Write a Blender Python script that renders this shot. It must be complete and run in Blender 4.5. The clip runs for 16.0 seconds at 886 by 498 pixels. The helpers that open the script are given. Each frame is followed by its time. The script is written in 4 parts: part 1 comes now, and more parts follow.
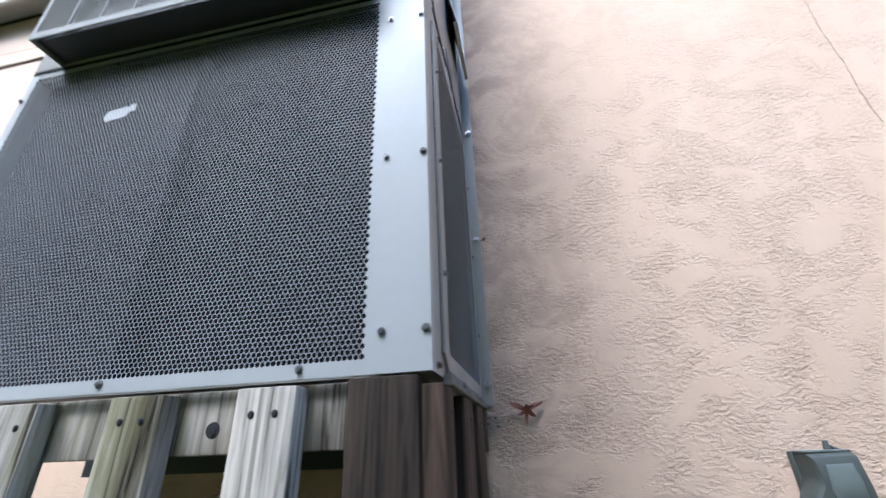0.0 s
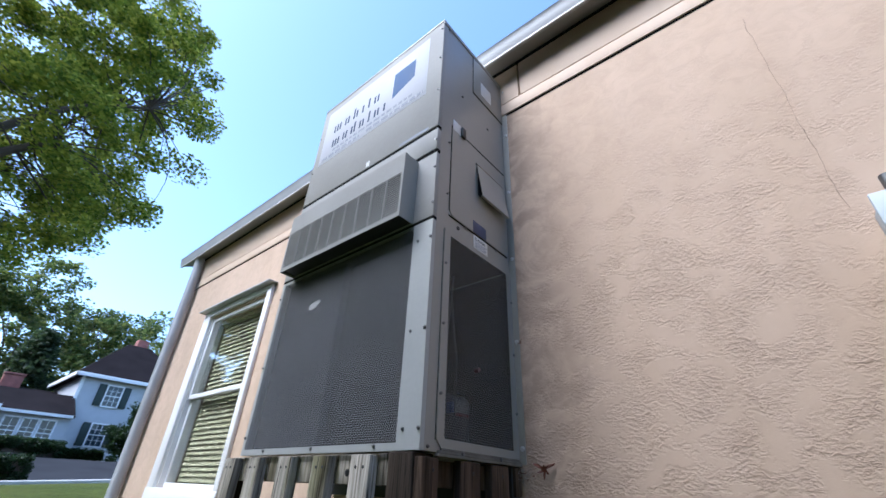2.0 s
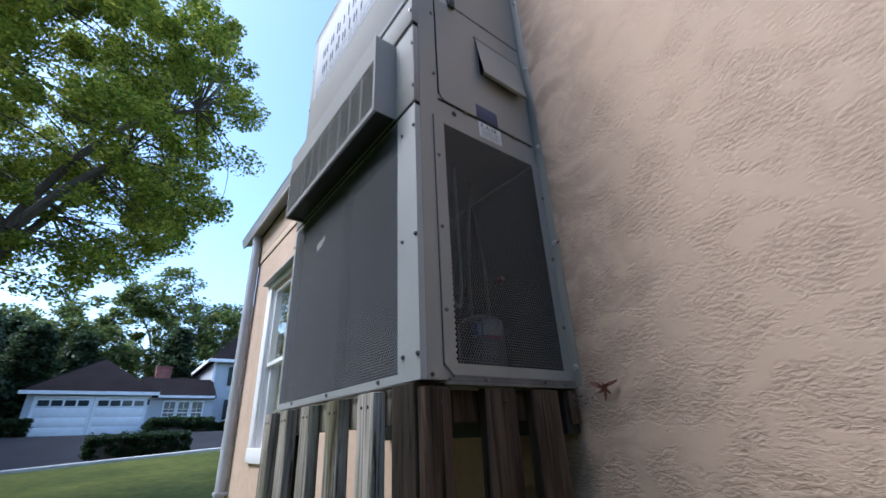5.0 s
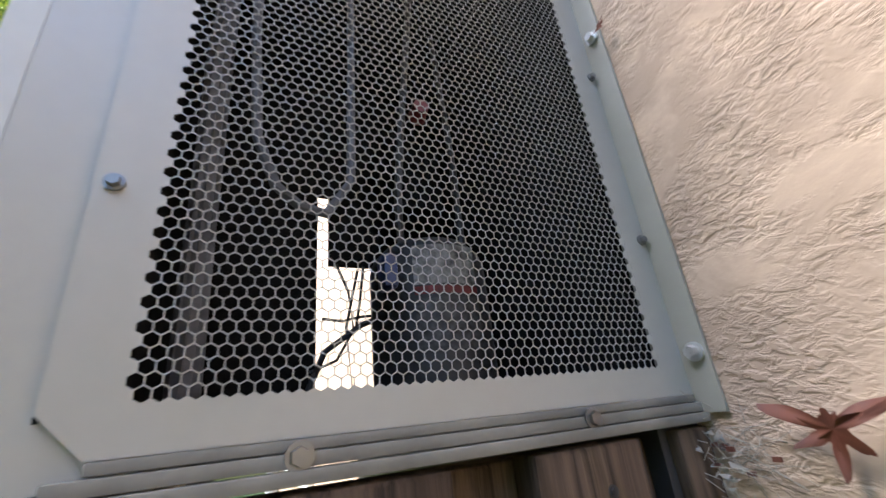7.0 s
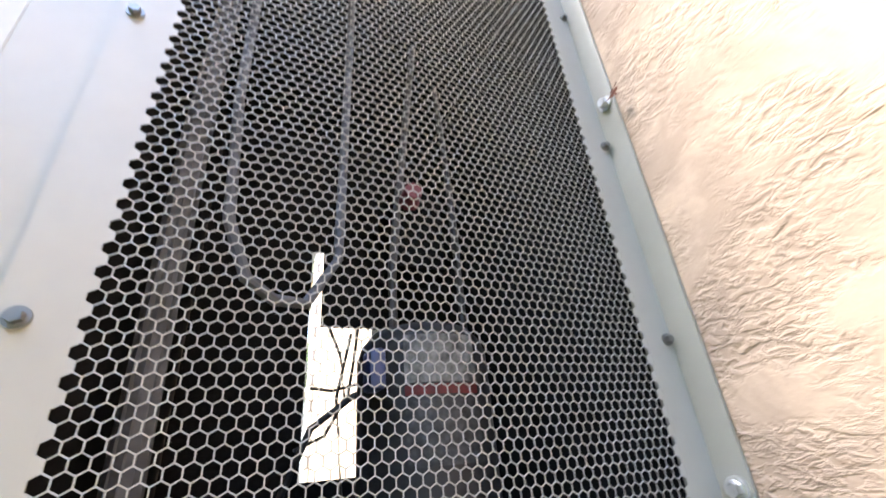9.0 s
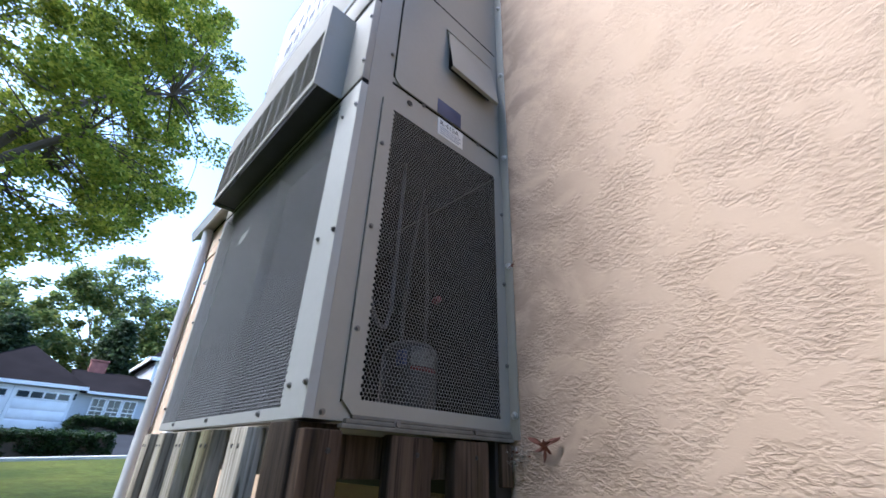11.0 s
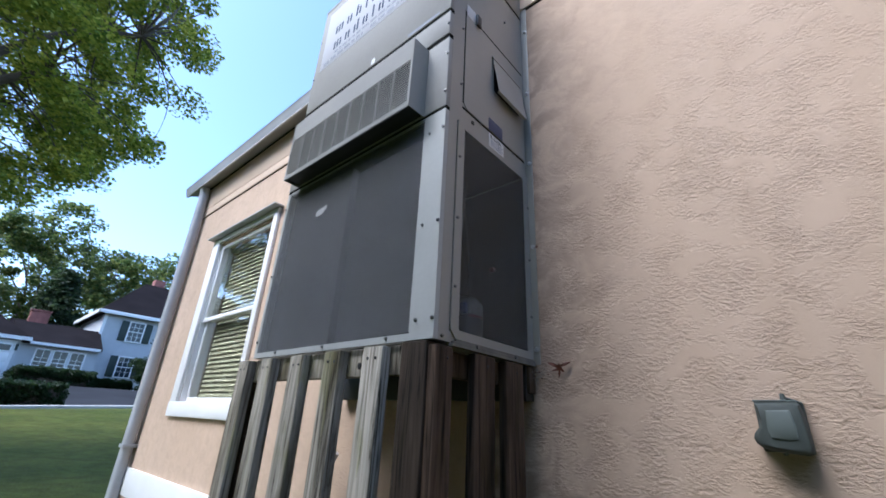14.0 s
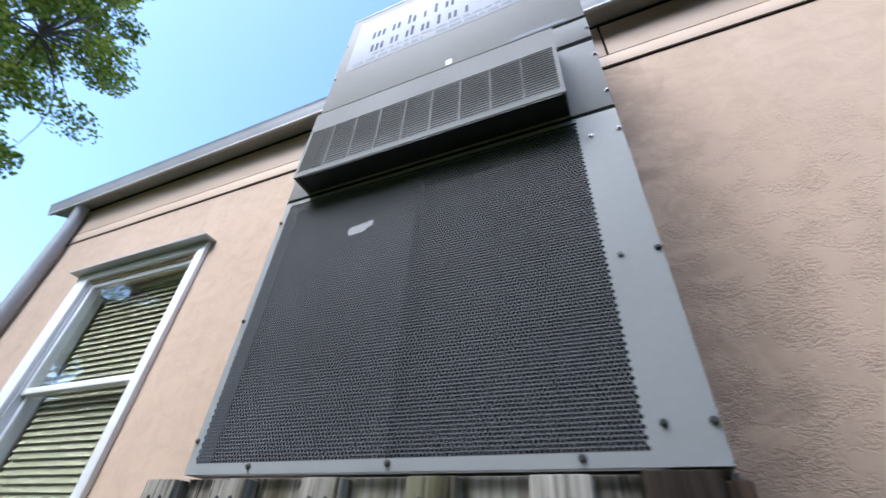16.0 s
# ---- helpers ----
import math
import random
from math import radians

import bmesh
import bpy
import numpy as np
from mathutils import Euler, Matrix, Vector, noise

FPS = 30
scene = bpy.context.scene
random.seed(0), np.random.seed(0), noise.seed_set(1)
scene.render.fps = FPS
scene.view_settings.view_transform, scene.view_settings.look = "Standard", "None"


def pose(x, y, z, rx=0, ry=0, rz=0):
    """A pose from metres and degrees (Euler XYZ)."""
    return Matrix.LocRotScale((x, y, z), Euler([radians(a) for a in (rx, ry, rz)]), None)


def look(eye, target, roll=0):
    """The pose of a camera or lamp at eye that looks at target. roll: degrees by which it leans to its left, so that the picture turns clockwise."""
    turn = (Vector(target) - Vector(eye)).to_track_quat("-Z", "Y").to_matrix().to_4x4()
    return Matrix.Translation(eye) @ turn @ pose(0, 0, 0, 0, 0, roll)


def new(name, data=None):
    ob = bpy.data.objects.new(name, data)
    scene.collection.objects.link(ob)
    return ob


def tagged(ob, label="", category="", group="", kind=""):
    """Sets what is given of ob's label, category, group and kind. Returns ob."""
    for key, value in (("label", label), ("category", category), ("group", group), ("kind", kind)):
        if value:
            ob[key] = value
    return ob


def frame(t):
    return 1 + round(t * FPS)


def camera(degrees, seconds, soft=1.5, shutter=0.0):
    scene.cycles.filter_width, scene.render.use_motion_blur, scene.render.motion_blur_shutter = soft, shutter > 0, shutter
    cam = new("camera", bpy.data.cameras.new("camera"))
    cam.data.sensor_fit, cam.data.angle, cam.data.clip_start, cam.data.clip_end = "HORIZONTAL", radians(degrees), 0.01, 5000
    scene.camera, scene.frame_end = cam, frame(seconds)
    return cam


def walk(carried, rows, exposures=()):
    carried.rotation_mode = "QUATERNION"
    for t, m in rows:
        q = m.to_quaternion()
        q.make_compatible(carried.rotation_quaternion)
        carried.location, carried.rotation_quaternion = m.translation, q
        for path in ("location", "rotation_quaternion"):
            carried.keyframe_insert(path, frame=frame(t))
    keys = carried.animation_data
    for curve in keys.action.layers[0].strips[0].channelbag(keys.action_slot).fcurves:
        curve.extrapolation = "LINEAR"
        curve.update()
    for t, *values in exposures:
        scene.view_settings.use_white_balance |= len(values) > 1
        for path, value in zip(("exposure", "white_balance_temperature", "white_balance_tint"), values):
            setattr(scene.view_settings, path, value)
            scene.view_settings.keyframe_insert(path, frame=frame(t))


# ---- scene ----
cam = camera(93.9, 16.0, shutter=0.35)

PATH = [
    (0, (0.126, -1.139, 1.204), (-0.201, 0.635, 2.068), -2.3),
    (0.5, (0.418, -1.203, 1.201), (-0.293, 0.466, 2.042), -1.4),
    (1, (0.604, -1.374, 1.2), (-0.33, 0.159, 2.082), 0.0),
    (1.5, (0.762, -1.548, 1.21), (-0.283, -0.144, 2.176), 1.6),
    (2, (0.918, -1.562, 1.194), (-0.21, -0.259, 2.207), 2.5),
    (2.5, (1.011, -1.573, 1.192), (-0.167, -0.345, 2.242), 2.8),
    (3, (1.026, -1.572, 1.197), (-0.188, -0.377, 2.246), 2.4),
    (3.5, (1.028, -1.567, 1.194), (-0.222, -0.389, 2.219), 1.5),
    (4, (1.037, -1.517, 1.197), (-0.262, -0.338, 2.157), 0.3),
    (4.5, (1.003, -1.385, 1.198), (-0.364, -0.209, 2.063), -1.2),
    (5, (0.822, -1.13, 1.182), (-0.616, -0.003, 1.997), -2.8),
    (5.2, (0.742, -1.025, 1.204), (-0.729, 0.07, 1.999), -3.3),
    (7.3, (0.25, -0.378, 1.335), (-1.434, 0.415, 2.066), -6.3),
    (7.5, (0.224, -0.37, 1.349), (-1.479, 0.397, 2.064), -6.4),
    (8, (0.188, -0.361, 1.354), (-1.503, 0.388, 2.115), -6.0),
    (8.5, (0.204, -0.366, 1.373), (-1.45, 0.399, 2.197), -5.8),
    (9, (0.278, -0.381, 1.395), (-1.326, 0.42, 2.28), -5.1),
    (9.2, (0.319, -0.388, 1.395), (-1.255, 0.411, 2.334), -4.8),
    (11.3, (0.807, -1.061, 1.213), (-0.477, 0.169, 2.128), 3.3),
    (11.5, (0.851, -1.158, 1.2), (-0.419, 0.073, 2.134), 3.8),
    (12, (0.869, -1.346, 1.187), (-0.359, -0.137, 2.202), 4.5),
    (12.5, (0.846, -1.419, 1.186), (-0.344, -0.221, 2.258), 4.9),
    (13, (0.82, -1.452, 1.187), (-0.364, -0.201, 2.204), 4.7),
    (13.5, (0.811, -1.408, 1.087), (-0.391, 0.01, 1.823), 3.1),
    (14, (0.797, -1.443, 1.08), (-0.429, -0.064, 1.852), 2.9),
    (14.5, (0.746, -1.471, 1.128), (-0.484, -0.203, 2.066), 3.3),
    (15, (0.609, -1.418, 1.143), (-0.518, -0.168, 2.223), 4.5),
    (15.5, (0.28, -1.294, 1.154), (-0.662, 0.033, 2.317), 5.4),
    (16, (-0.116, -1.301, 1.174), (-0.798, 0.14, 2.381), 3.8),
]
EXPOSURES = [(0, 2.35, 5250, 10), (0.5, 2.25, 5300, 10), (1.5, 1.92, 5400, 10), (2.5, 1.58, 5400, 10), (5.2, 1.54, 5500, 10), (6.3, 2.4, 5800, 10), (7.3, 3.8, 6200, 10), (7.7, 4.05, 6250, 10), (8.4, 4.35, 6400, 10), (9.2, 4.3, 6450, 10), (9.7, 3.9, 6250, 10), (10.5, 2.7, 5750, 10), (11.3, 2.15, 5500, 10), (12.0, 1.95, 5450, 10), (12.5, 1.7, 5420, 10), (13.5, 1.6, 5420, 10), (14.5, 1.72, 5450, 10), (15.5, 1.62, 5450, 10), (16, 1.66, 5450, 10)]
walk(cam, [(t, look(eye, target, roll)) for t, eye, target, roll in PATH], EXPOSURES)

# ---- world, sun, exposure ----
world = bpy.data.worlds.new("sky")
scene.world = world
world.use_nodes = True
wn = world.node_tree
sky = wn.nodes.new("ShaderNodeTexSky")
sky.sky_type, sky.sun_disc = "NISHITA", False
sky.sun_elevation, sky.sun_rotation = radians(49), radians(200)
sky.air_density, sky.dust_density, sky.ozone_density = 1.0, 1.6, 2.2
wn.links.new(sky.outputs[0], wn.nodes["Background"].inputs[0])
wn.nodes["Background"].inputs[1].default_value = 0.15
sun_data = bpy.data.lights.new("sun", "SUN")
sun_data.energy, sun_data.angle, sun_data.color = 1.75, radians(36), (1.0, 0.94, 0.86)
sun = new("sun", sun_data)
sun.matrix_world = look((-3, -8, 11.0), (0, 0, 1))


# ---- materials ----
def srgb(r, g, b):
    return tuple(((c / 255 + 0.055) / 1.055) ** 2.4 if c > 10 else c / 255 / 12.92 for c in (r, g, b)) + (1,)


def scaled(c, k):
    return tuple(min(1, v * k) for v in c[:3]) + (1,)


class Mat:
    """A node material with short calls for the usual chains."""

    def __init__(self, name, rough=0.6, metal=0.0, spec=0.5):
        self.m = bpy.data.materials.new(name)
        self.m.use_nodes = True
        self.t = self.m.node_tree
        self.b = self.t.nodes["Principled BSDF"]
        self.b.inputs["Roughness"].default_value = rough
        self.b.inputs["Metallic"].default_value = metal
        self.b.inputs["Specular IOR Level"].default_value = spec
        self.co = self.t.nodes.new("ShaderNodeTexCoord").outputs["Object"]

    def node(self, kind, **values):
        n = self.t.nodes.new(kind)
        for k, v in values.items():
            n.inputs[k].default_value = v
        return n

    def link(self, a, b):
        self.t.links.new(a, b)

    def mapped(self, scale=(1, 1, 1)):
        n = self.node("ShaderNodeMapping", Scale=scale)
        self.link(self.co, n.inputs["Vector"])
        return n.outputs[0]

    def noise(self, scale, detail=4, rough=0.55, vec=None, dist=0.0):
        n = self.node("ShaderNodeTexNoise", Scale=scale, Detail=detail, Roughness=rough, Distortion=dist)
        self.link(vec or self.co, n.inputs["Vector"])
        return n.outputs["Fac"]

    def ramp(self, fac, *stops):
        n = self.t.nodes.new("ShaderNodeValToRGB")
        e = n.color_ramp.elements
        while len(e) < len(stops):
            e.new(0.5)
        for el, (p, c) in zip(e, stops):
            el.position, el.color = p, (c if isinstance(c, tuple) else (c, c, c, 1))
        self.link(fac, n.inputs[0])
        return n.outputs[0]

    def mix(self, fac, a, b, mode="MIX"):
        n = self.t.nodes.new("ShaderNodeMix")
        n.data_type, n.blend_type = "RGBA", mode
        for sock, v in ((n.inputs[0], fac), (n.inputs[6], a), (n.inputs[7], b)):
            if isinstance(v, (int, float)):
                sock.default_value = v
            elif isinstance(v, tuple):
                sock.default_value = v
            else:
                self.link(v, sock)
        return n.outputs[2]

    def math(self, op, a, b):
        n = self.t.nodes.new("ShaderNodeMath")
        n.operation = op
        for sock, v in zip(n.inputs, (a, b)):
            if isinstance(v, (int, float)):
                sock.default_value = v
            else:
                self.link(v, sock)
        return n.outputs[0]

    def rand(self):
        return self.t.nodes.new("ShaderNodeObjectInfo").outputs["Random"]

    def island(self):
        return self.t.nodes.new("ShaderNodeNewGeometry").outputs["Random Per Island"]

    def color(self, c):
        if isinstance(c, tuple):
            self.b.inputs["Base Color"].default_value = c
        else:
            self.link(c, self.b.inputs["Base Color"])
        return self

    def rough(self, f):
        self.link(f, self.b.inputs["Roughness"])
        return self

    def bump(self, height, strength=0.3, distance=0.01):
        n = self.node("ShaderNodeBump", Strength=strength, Distance=distance)
        self.link(height, n.inputs["Height"])
        self.link(n.outputs[0], self.b.inputs["Normal"])
        return self


def varied(name, c, rough=0.6, metal=0.0, k=0.12, scale=3.0, fine=60.0, bump=0.05, spec=0.5):
    """A plain surface with stains at two scales and a fine grain."""
    m = Mat(name, rough, metal, spec)
    big = m.ramp(m.noise(scale, 5), (0.3, scaled(c, 1 - k)), (0.7, scaled(c, 1 + k)))
    fin = m.ramp(m.noise(fine, 3), (0.3, 1 - k / 2), (0.7, 1.0))
    m.color(m.mix(1.0, big, fin, "MULTIPLY"))
    m.rough(m.ramp(m.noise(scale * 4, 4), (0.3, max(0.02, rough - 0.08)), (0.7, min(1, rough + 0.08))))
    m.bump(m.noise(fine, 3), bump, 0.004)
    return m.m


def stucco(name, c, unit_blotch=False):
    """Trowelled stucco: smooth pressed pads standing in a rough wormy ground, blotched, with darker blotches beside the
    unit.
    """
    m = Mat(name, 0.85, spec=0.25)
    pad = m.ramp(m.noise(1.0, 5, 0.6, m.mapped((9.0, 9.0, 11.0)), 0.6), (0.41, 0.0), (0.57, 1.0))
    worm = m.ramp(m.noise(1.0, 4, 0.6, m.mapped((64, 64, 112)), 0.5), (0.42, 0.0), (0.6, 1.0))
    xyz = m.node("ShaderNodeSeparateXYZ")
    m.link(m.co, xyz.inputs[0])
    low = m.math("MULTIPLY", m.math("SUBTRACT", 2.6, xyz.outputs[2]), 0.35)
    fade = m.ramp(m.math("ADD", m.noise(1.1, 4), low), (0.48, 0.15), (0.95, 1.0))
    smooth_end = m.math("ADD", m.math("MULTIPLY", m.math("GREATER_THAN", xyz.outputs[0], -1.12), 0.85), 0.15)
    fade = m.math("MULTIPLY", fade, smooth_end)
    rough = m.math("MULTIPLY", worm, m.math("SUBTRACT", 1.0, pad))
    rough = m.math("MULTIPLY", rough, fade)
    h = m.math("ADD", rough, m.math("MULTIPLY", m.math("MULTIPLY", pad, fade), 0.6))
    h = m.math("ADD", h, m.math("MULTIPLY", m.noise(260, 2), 0.06))
    h = m.math("ADD", h, m.math("MULTIPLY", m.noise(4, 3), 0.8))
    m.bump(h, 0.68, 0.004)
    stain = m.ramp(m.noise(1.3, 6, 0.65), (0.3, scaled(c, 0.92)), (0.7, scaled(c, 1.05)))
    streak = m.ramp(m.noise(1.0, 4, 0.6, m.mapped((5, 5, 0.5))), (0.35, (0.95, 0.94, 0.92, 1)), (0.6, 1.0))
    col = m.mix(1.0, stain, streak, "MULTIPLY")
    blotch = m.ramp(m.noise(1.0, 6, 0.68, m.mapped((9, 9, 11)), 0.8), (0.36, (0.9, 0.895, 0.89, 1)), (0.58, 1.0))
    col = m.mix(1.0, col, blotch, "MULTIPLY")
    if unit_blotch:
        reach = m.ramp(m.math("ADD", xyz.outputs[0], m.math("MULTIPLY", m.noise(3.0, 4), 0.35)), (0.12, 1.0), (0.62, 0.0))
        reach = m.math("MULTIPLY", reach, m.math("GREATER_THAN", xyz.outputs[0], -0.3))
        blotchy = m.ramp(m.noise(1.0, 6, 0.66, m.mapped((5.5, 5.5, 6.5)), 1.0), (0.4, 0.0), (0.56, 1.0))
        col = m.mix(m.math("MULTIPLY", reach, blotchy), col, m.mix(1.0, col, (0.66, 0.65, 0.665, 1), "MULTIPLY"))
    m.color(col)
    return m.m


def wood(name, dark, light, k=1.0):
    """Weathered boards: grain along z, grey bleaching, dark wet streaks and greenish algae."""
    m = Mat(name, 0.85, spec=0.2)
    seed = m.node("ShaderNodeVectorMath")
    seed.operation = "ADD"
    m.link(m.co, seed.inputs[0])
    r = m.math("MULTIPLY", m.rand(), 37.0)
    m.link(r, seed.inputs[1])
    mp = m.node("ShaderNodeMapping", Scale=(60, 60, 2.2))
    m.link(seed.outputs[0], mp.inputs["Vector"])
    grain = m.noise(1.0, 6, 0.62, mp.outputs[0], 0.9)
    mp2 = m.node("ShaderNodeMapping", Scale=(9, 9, 1.1))
    m.link(seed.outputs[0], mp2.inputs["Vector"])
    blotch = m.noise(1.0, 5, 0.6, mp2.outputs[0], 0.4)
    base = m.ramp(grain, (0.36, dark), (0.46, scaled(light, 0.6)), (0.62, light))
    tone = m.ramp(m.rand(), (0.0, 0.72), (1.0, 1.0))
    col = m.mix(1.0, base, tone, "MULTIPLY")
    col = m.mix(1.0, col, m.ramp(blotch, (0.34, (0.3, 0.28, 0.22, 1)), (0.52, 1.0)), "MULTIPLY")
    mp3 = m.node("ShaderNodeMapping", Scale=(16, 16, 2.6))
    m.link(seed.outputs[0], mp3.inputs["Vector"])
    algae = m.ramp(m.noise(1.0, 5, 0.6, mp3.outputs[0], 0.6), (0.52, 1.0), (0.66, (0.72, 0.75, 0.56, 1)))
    col = m.mix(1.0, col, algae, "MULTIPLY")
    m.color(col)
    m.bump(grain, 0.6, 0.004)
    return m.m


def leafy(name, *greens):
    m = Mat(name, 0.5, spec=0.35)
    n = len(greens) - 1
    m.color(m.ramp(m.island(), *[(i / n, g) for i, g in enumerate(greens)]))
    m.b.inputs["Subsurface Weight"].default_value = 0.0
    trans = m.t.nodes.new("ShaderNodeBsdfTranslucent")
    m.link(m.b.inputs["Base Color"].links[0].from_socket, trans.inputs[0])
    mixer = m.t.nodes.new("ShaderNodeMixShader")
    mixer.inputs[0].default_value = 0.55
    m.link(m.b.outputs[0], mixer.inputs[1])
    m.link(trans.outputs[0], mixer.inputs[2])
    m.link(mixer.outputs[0], m.t.nodes["Material Output"].inputs[0])
    return m.m


def glass(name, tint=(0.9, 0.95, 0.93, 1)):
    m = Mat(name, 0.0)
    m.b.inputs["Transmission Weight"].default_value = 1.0
    m.b.inputs["IOR"].default_value = 1.5
    m.color(tint)
    return m.m


PEACH = (0.57, 0.428, 0.318, 1)
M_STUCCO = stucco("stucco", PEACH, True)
M_BAND = varied("painted_board", (0.6, 0.455, 0.335, 1), 0.7, k=0.06, scale=1.2)
M_CRACK = varied("crack_shade", (0.36, 0.27, 0.2, 1), 0.9)
M_SKIRT = stucco("skirting_panel", (0.62, 0.47, 0.4, 1))
M_WHITE = varied("white_paint", (0.8, 0.8, 0.8, 1), 0.45, k=0.05)
M_GUTTER = varied("gutter_paint", (0.396, 0.403, 0.41, 1), 0.45, k=0.1)
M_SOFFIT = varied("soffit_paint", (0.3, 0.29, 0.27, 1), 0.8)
M_ROOF = varied("roof_felt", (0.1, 0.1, 0.1, 1), 0.9)
M_STEEL = varied("beige_grey_enamel", (0.34, 0.325, 0.285, 1), 0.42, k=0.07, scale=2.0, bump=0.03)
M_STEEL_DK = varied("dirty_enamel", (0.2, 0.185, 0.155, 1), 0.9, k=0.25, scale=14, spec=0.2)
M_STRIP = varied("brushed_panel", (0.43, 0.435, 0.415, 1), 0.5, k=0.07, scale=2.0, bump=0.03, spec=0.3)
M_UPPER = varied("warm_grey_enamel", (0.37, 0.36, 0.335, 1), 0.7, k=0.08, scale=2.5, bump=0.03, spec=0.12)
# One mesh, two colours: side darker, front lighter, as the light falls on each.
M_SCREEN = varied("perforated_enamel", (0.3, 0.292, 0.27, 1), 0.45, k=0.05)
M_SCREEN_FRONT = varied("front_lighter_perforated_metal", (0.47, 0.47, 0.475, 1), 0.55, k=0.12, scale=1.5, spec=0.3)
M_SEAM = varied("black_seam_fill", (0.01, 0.01, 0.01, 1), 0.9, spec=0.05)
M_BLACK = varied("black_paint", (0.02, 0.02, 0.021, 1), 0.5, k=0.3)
# Inner sheets: the unlit compartment's darkness is put into this near-black colour.
M_INNER = varied("near_black_inner_sheet", (0.008, 0.008, 0.009, 1), 0.85, k=0.5, spec=0.15)
M_BOLT = varied("bright_zinc_bolt", (0.6, 0.6, 0.6, 1), 0.35, 0.8, k=0.2, scale=60)
M_ZINC = varied("zinc_screw", (0.2, 0.2, 0.2, 1), 0.4, 0.85, k=0.2)
M_SIGN = varied("sign_white", (0.52, 0.53, 0.56, 1), 0.6, k=0.05, spec=0.1)
M_NAVY = varied("sign_navy", (0.055, 0.075, 0.13, 1), 0.6, k=0.05, spec=0.1)
M_EMBLEM = varied("sign_steel_blue", (0.06, 0.12, 0.25, 1), 0.6, k=0.05, spec=0.1)
M_GREYTXT = varied("sign_grey", (0.33, 0.35, 0.4, 1), 0.6, k=0.05, spec=0.1)
M_PRINT = varied("worn_printed_label", (0.16, 0.16, 0.15, 1), 0.6, k=0.75, scale=70, fine=200)
M_PRINTDK = varied("dark_printed_label", (0.045, 0.045, 0.046, 1), 0.6, k=0.8, scale=90, fine=220)
M_LABEL = varied("label_white", (0.72, 0.72, 0.7, 1), 0.5, k=0.06)
M_LBLUE = varied("label_blue", (0.03, 0.05, 0.13, 1), 0.4, k=0.2)
M_RED = varied("dark_red_leaf", (0.1, 0.006, 0.012, 1), 0.5)
M_PRINTRED = varied("worn_red_label", (0.12, 0.012, 0.012, 1), 0.6, k=0.6, scale=60, fine=200)
M_DUSTY = varied("dusty_grey_pipe", (0.08, 0.085, 0.095, 1), 0.7, k=0.5, scale=12)
M_COPPER = varied("dusty_pipe", (0.035, 0.033, 0.032, 1), 0.6, 0.1, k=0.4)
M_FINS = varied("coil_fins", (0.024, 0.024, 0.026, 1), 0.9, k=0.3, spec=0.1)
M_WOOD = wood("weathered_wood", (0.06, 0.05, 0.035, 1), (0.6, 0.54, 0.44, 1))
# Brown side wood, with the shade of that side darkened into its colour.
M_WOODMID = wood("shaded_brown_wood", (0.012, 0.008, 0.006, 1), (0.13, 0.085, 0.056, 1))
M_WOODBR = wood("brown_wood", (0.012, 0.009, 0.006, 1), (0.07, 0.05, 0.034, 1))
M_GLASS = glass("window_glass")
M_BLIND = varied("olive_blind", (0.28, 0.262, 0.172, 1), 0.7, k=0.08)
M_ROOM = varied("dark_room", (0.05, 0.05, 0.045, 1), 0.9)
M_GRASS = None
M_ASPHALT = varied("asphalt", (0.032, 0.033, 0.037, 1), 1.0, k=0.2, scale=0.6, fine=90, spec=0.08)
M_CONC = varied("concrete", (0.42, 0.41, 0.38, 1), 0.9, k=0.12)
M_SIDING = varied("pale_grey_siding", (0.47, 0.48, 0.5, 1), 0.7, k=0.04)
M_SHINGLE = varied("dark_shingles", (0.016, 0.013, 0.014, 1), 1.0, k=0.25, scale=0.8, fine=8, spec=0.05)
M_BRICK = varied("red_brick", (0.25, 0.1, 0.08, 1), 0.9, k=0.2)
M_SHUTTER = varied("dark_shutter", (0.02, 0.035, 0.03, 1), 0.6)
M_DARKGL = varied("dark_glass", (0.03, 0.04, 0.05, 1), 0.08)
M_BARK = varied("bark", (0.09, 0.07, 0.055, 1), 0.95, k=0.3, scale=4, fine=30, bump=0.6)
M_LEAF = leafy("maple_leaves", (0.09, 0.14, 0.02, 1), (0.23, 0.285, 0.036, 1), (0.44, 0.43, 0.065, 1))
M_LEAF_FAR = leafy("far_leaves", (0.045, 0.08, 0.025, 1), (0.105, 0.15, 0.042, 1), (0.2, 0.215, 0.06, 1))
M_NEEDLE = leafy("dark_needles", (0.018, 0.035, 0.016, 1), (0.045, 0.072, 0.03, 1), (0.065, 0.09, 0.038, 1))
M_HEDGE = leafy("hedge_leaves", (0.01, 0.025, 0.008, 1), (0.025, 0.05, 0.015, 1), (0.04, 0.07, 0.02, 1))
M_DRYLEAF = varied("dry_oak_leaf", (0.13, 0.04, 0.022, 1), 0.7, k=0.3, scale=30)
M_LAMPBOX = varied("grey_cast_box", (0.075, 0.085, 0.076, 1), 0.6, k=0.15, spec=0.25)
M_CLEAR = varied("frosted_cover", (0.125, 0.145, 0.132, 1), 0.5, k=0.1, spec=0.3)
M_BOXGREY = varied("utility_box_grey", (0.42, 0.47, 0.5, 1), 0.4, k=0.06)
M_SILK = varied("dusty_silk", (0.28, 0.25, 0.21, 1), 0.9, k=0.2)


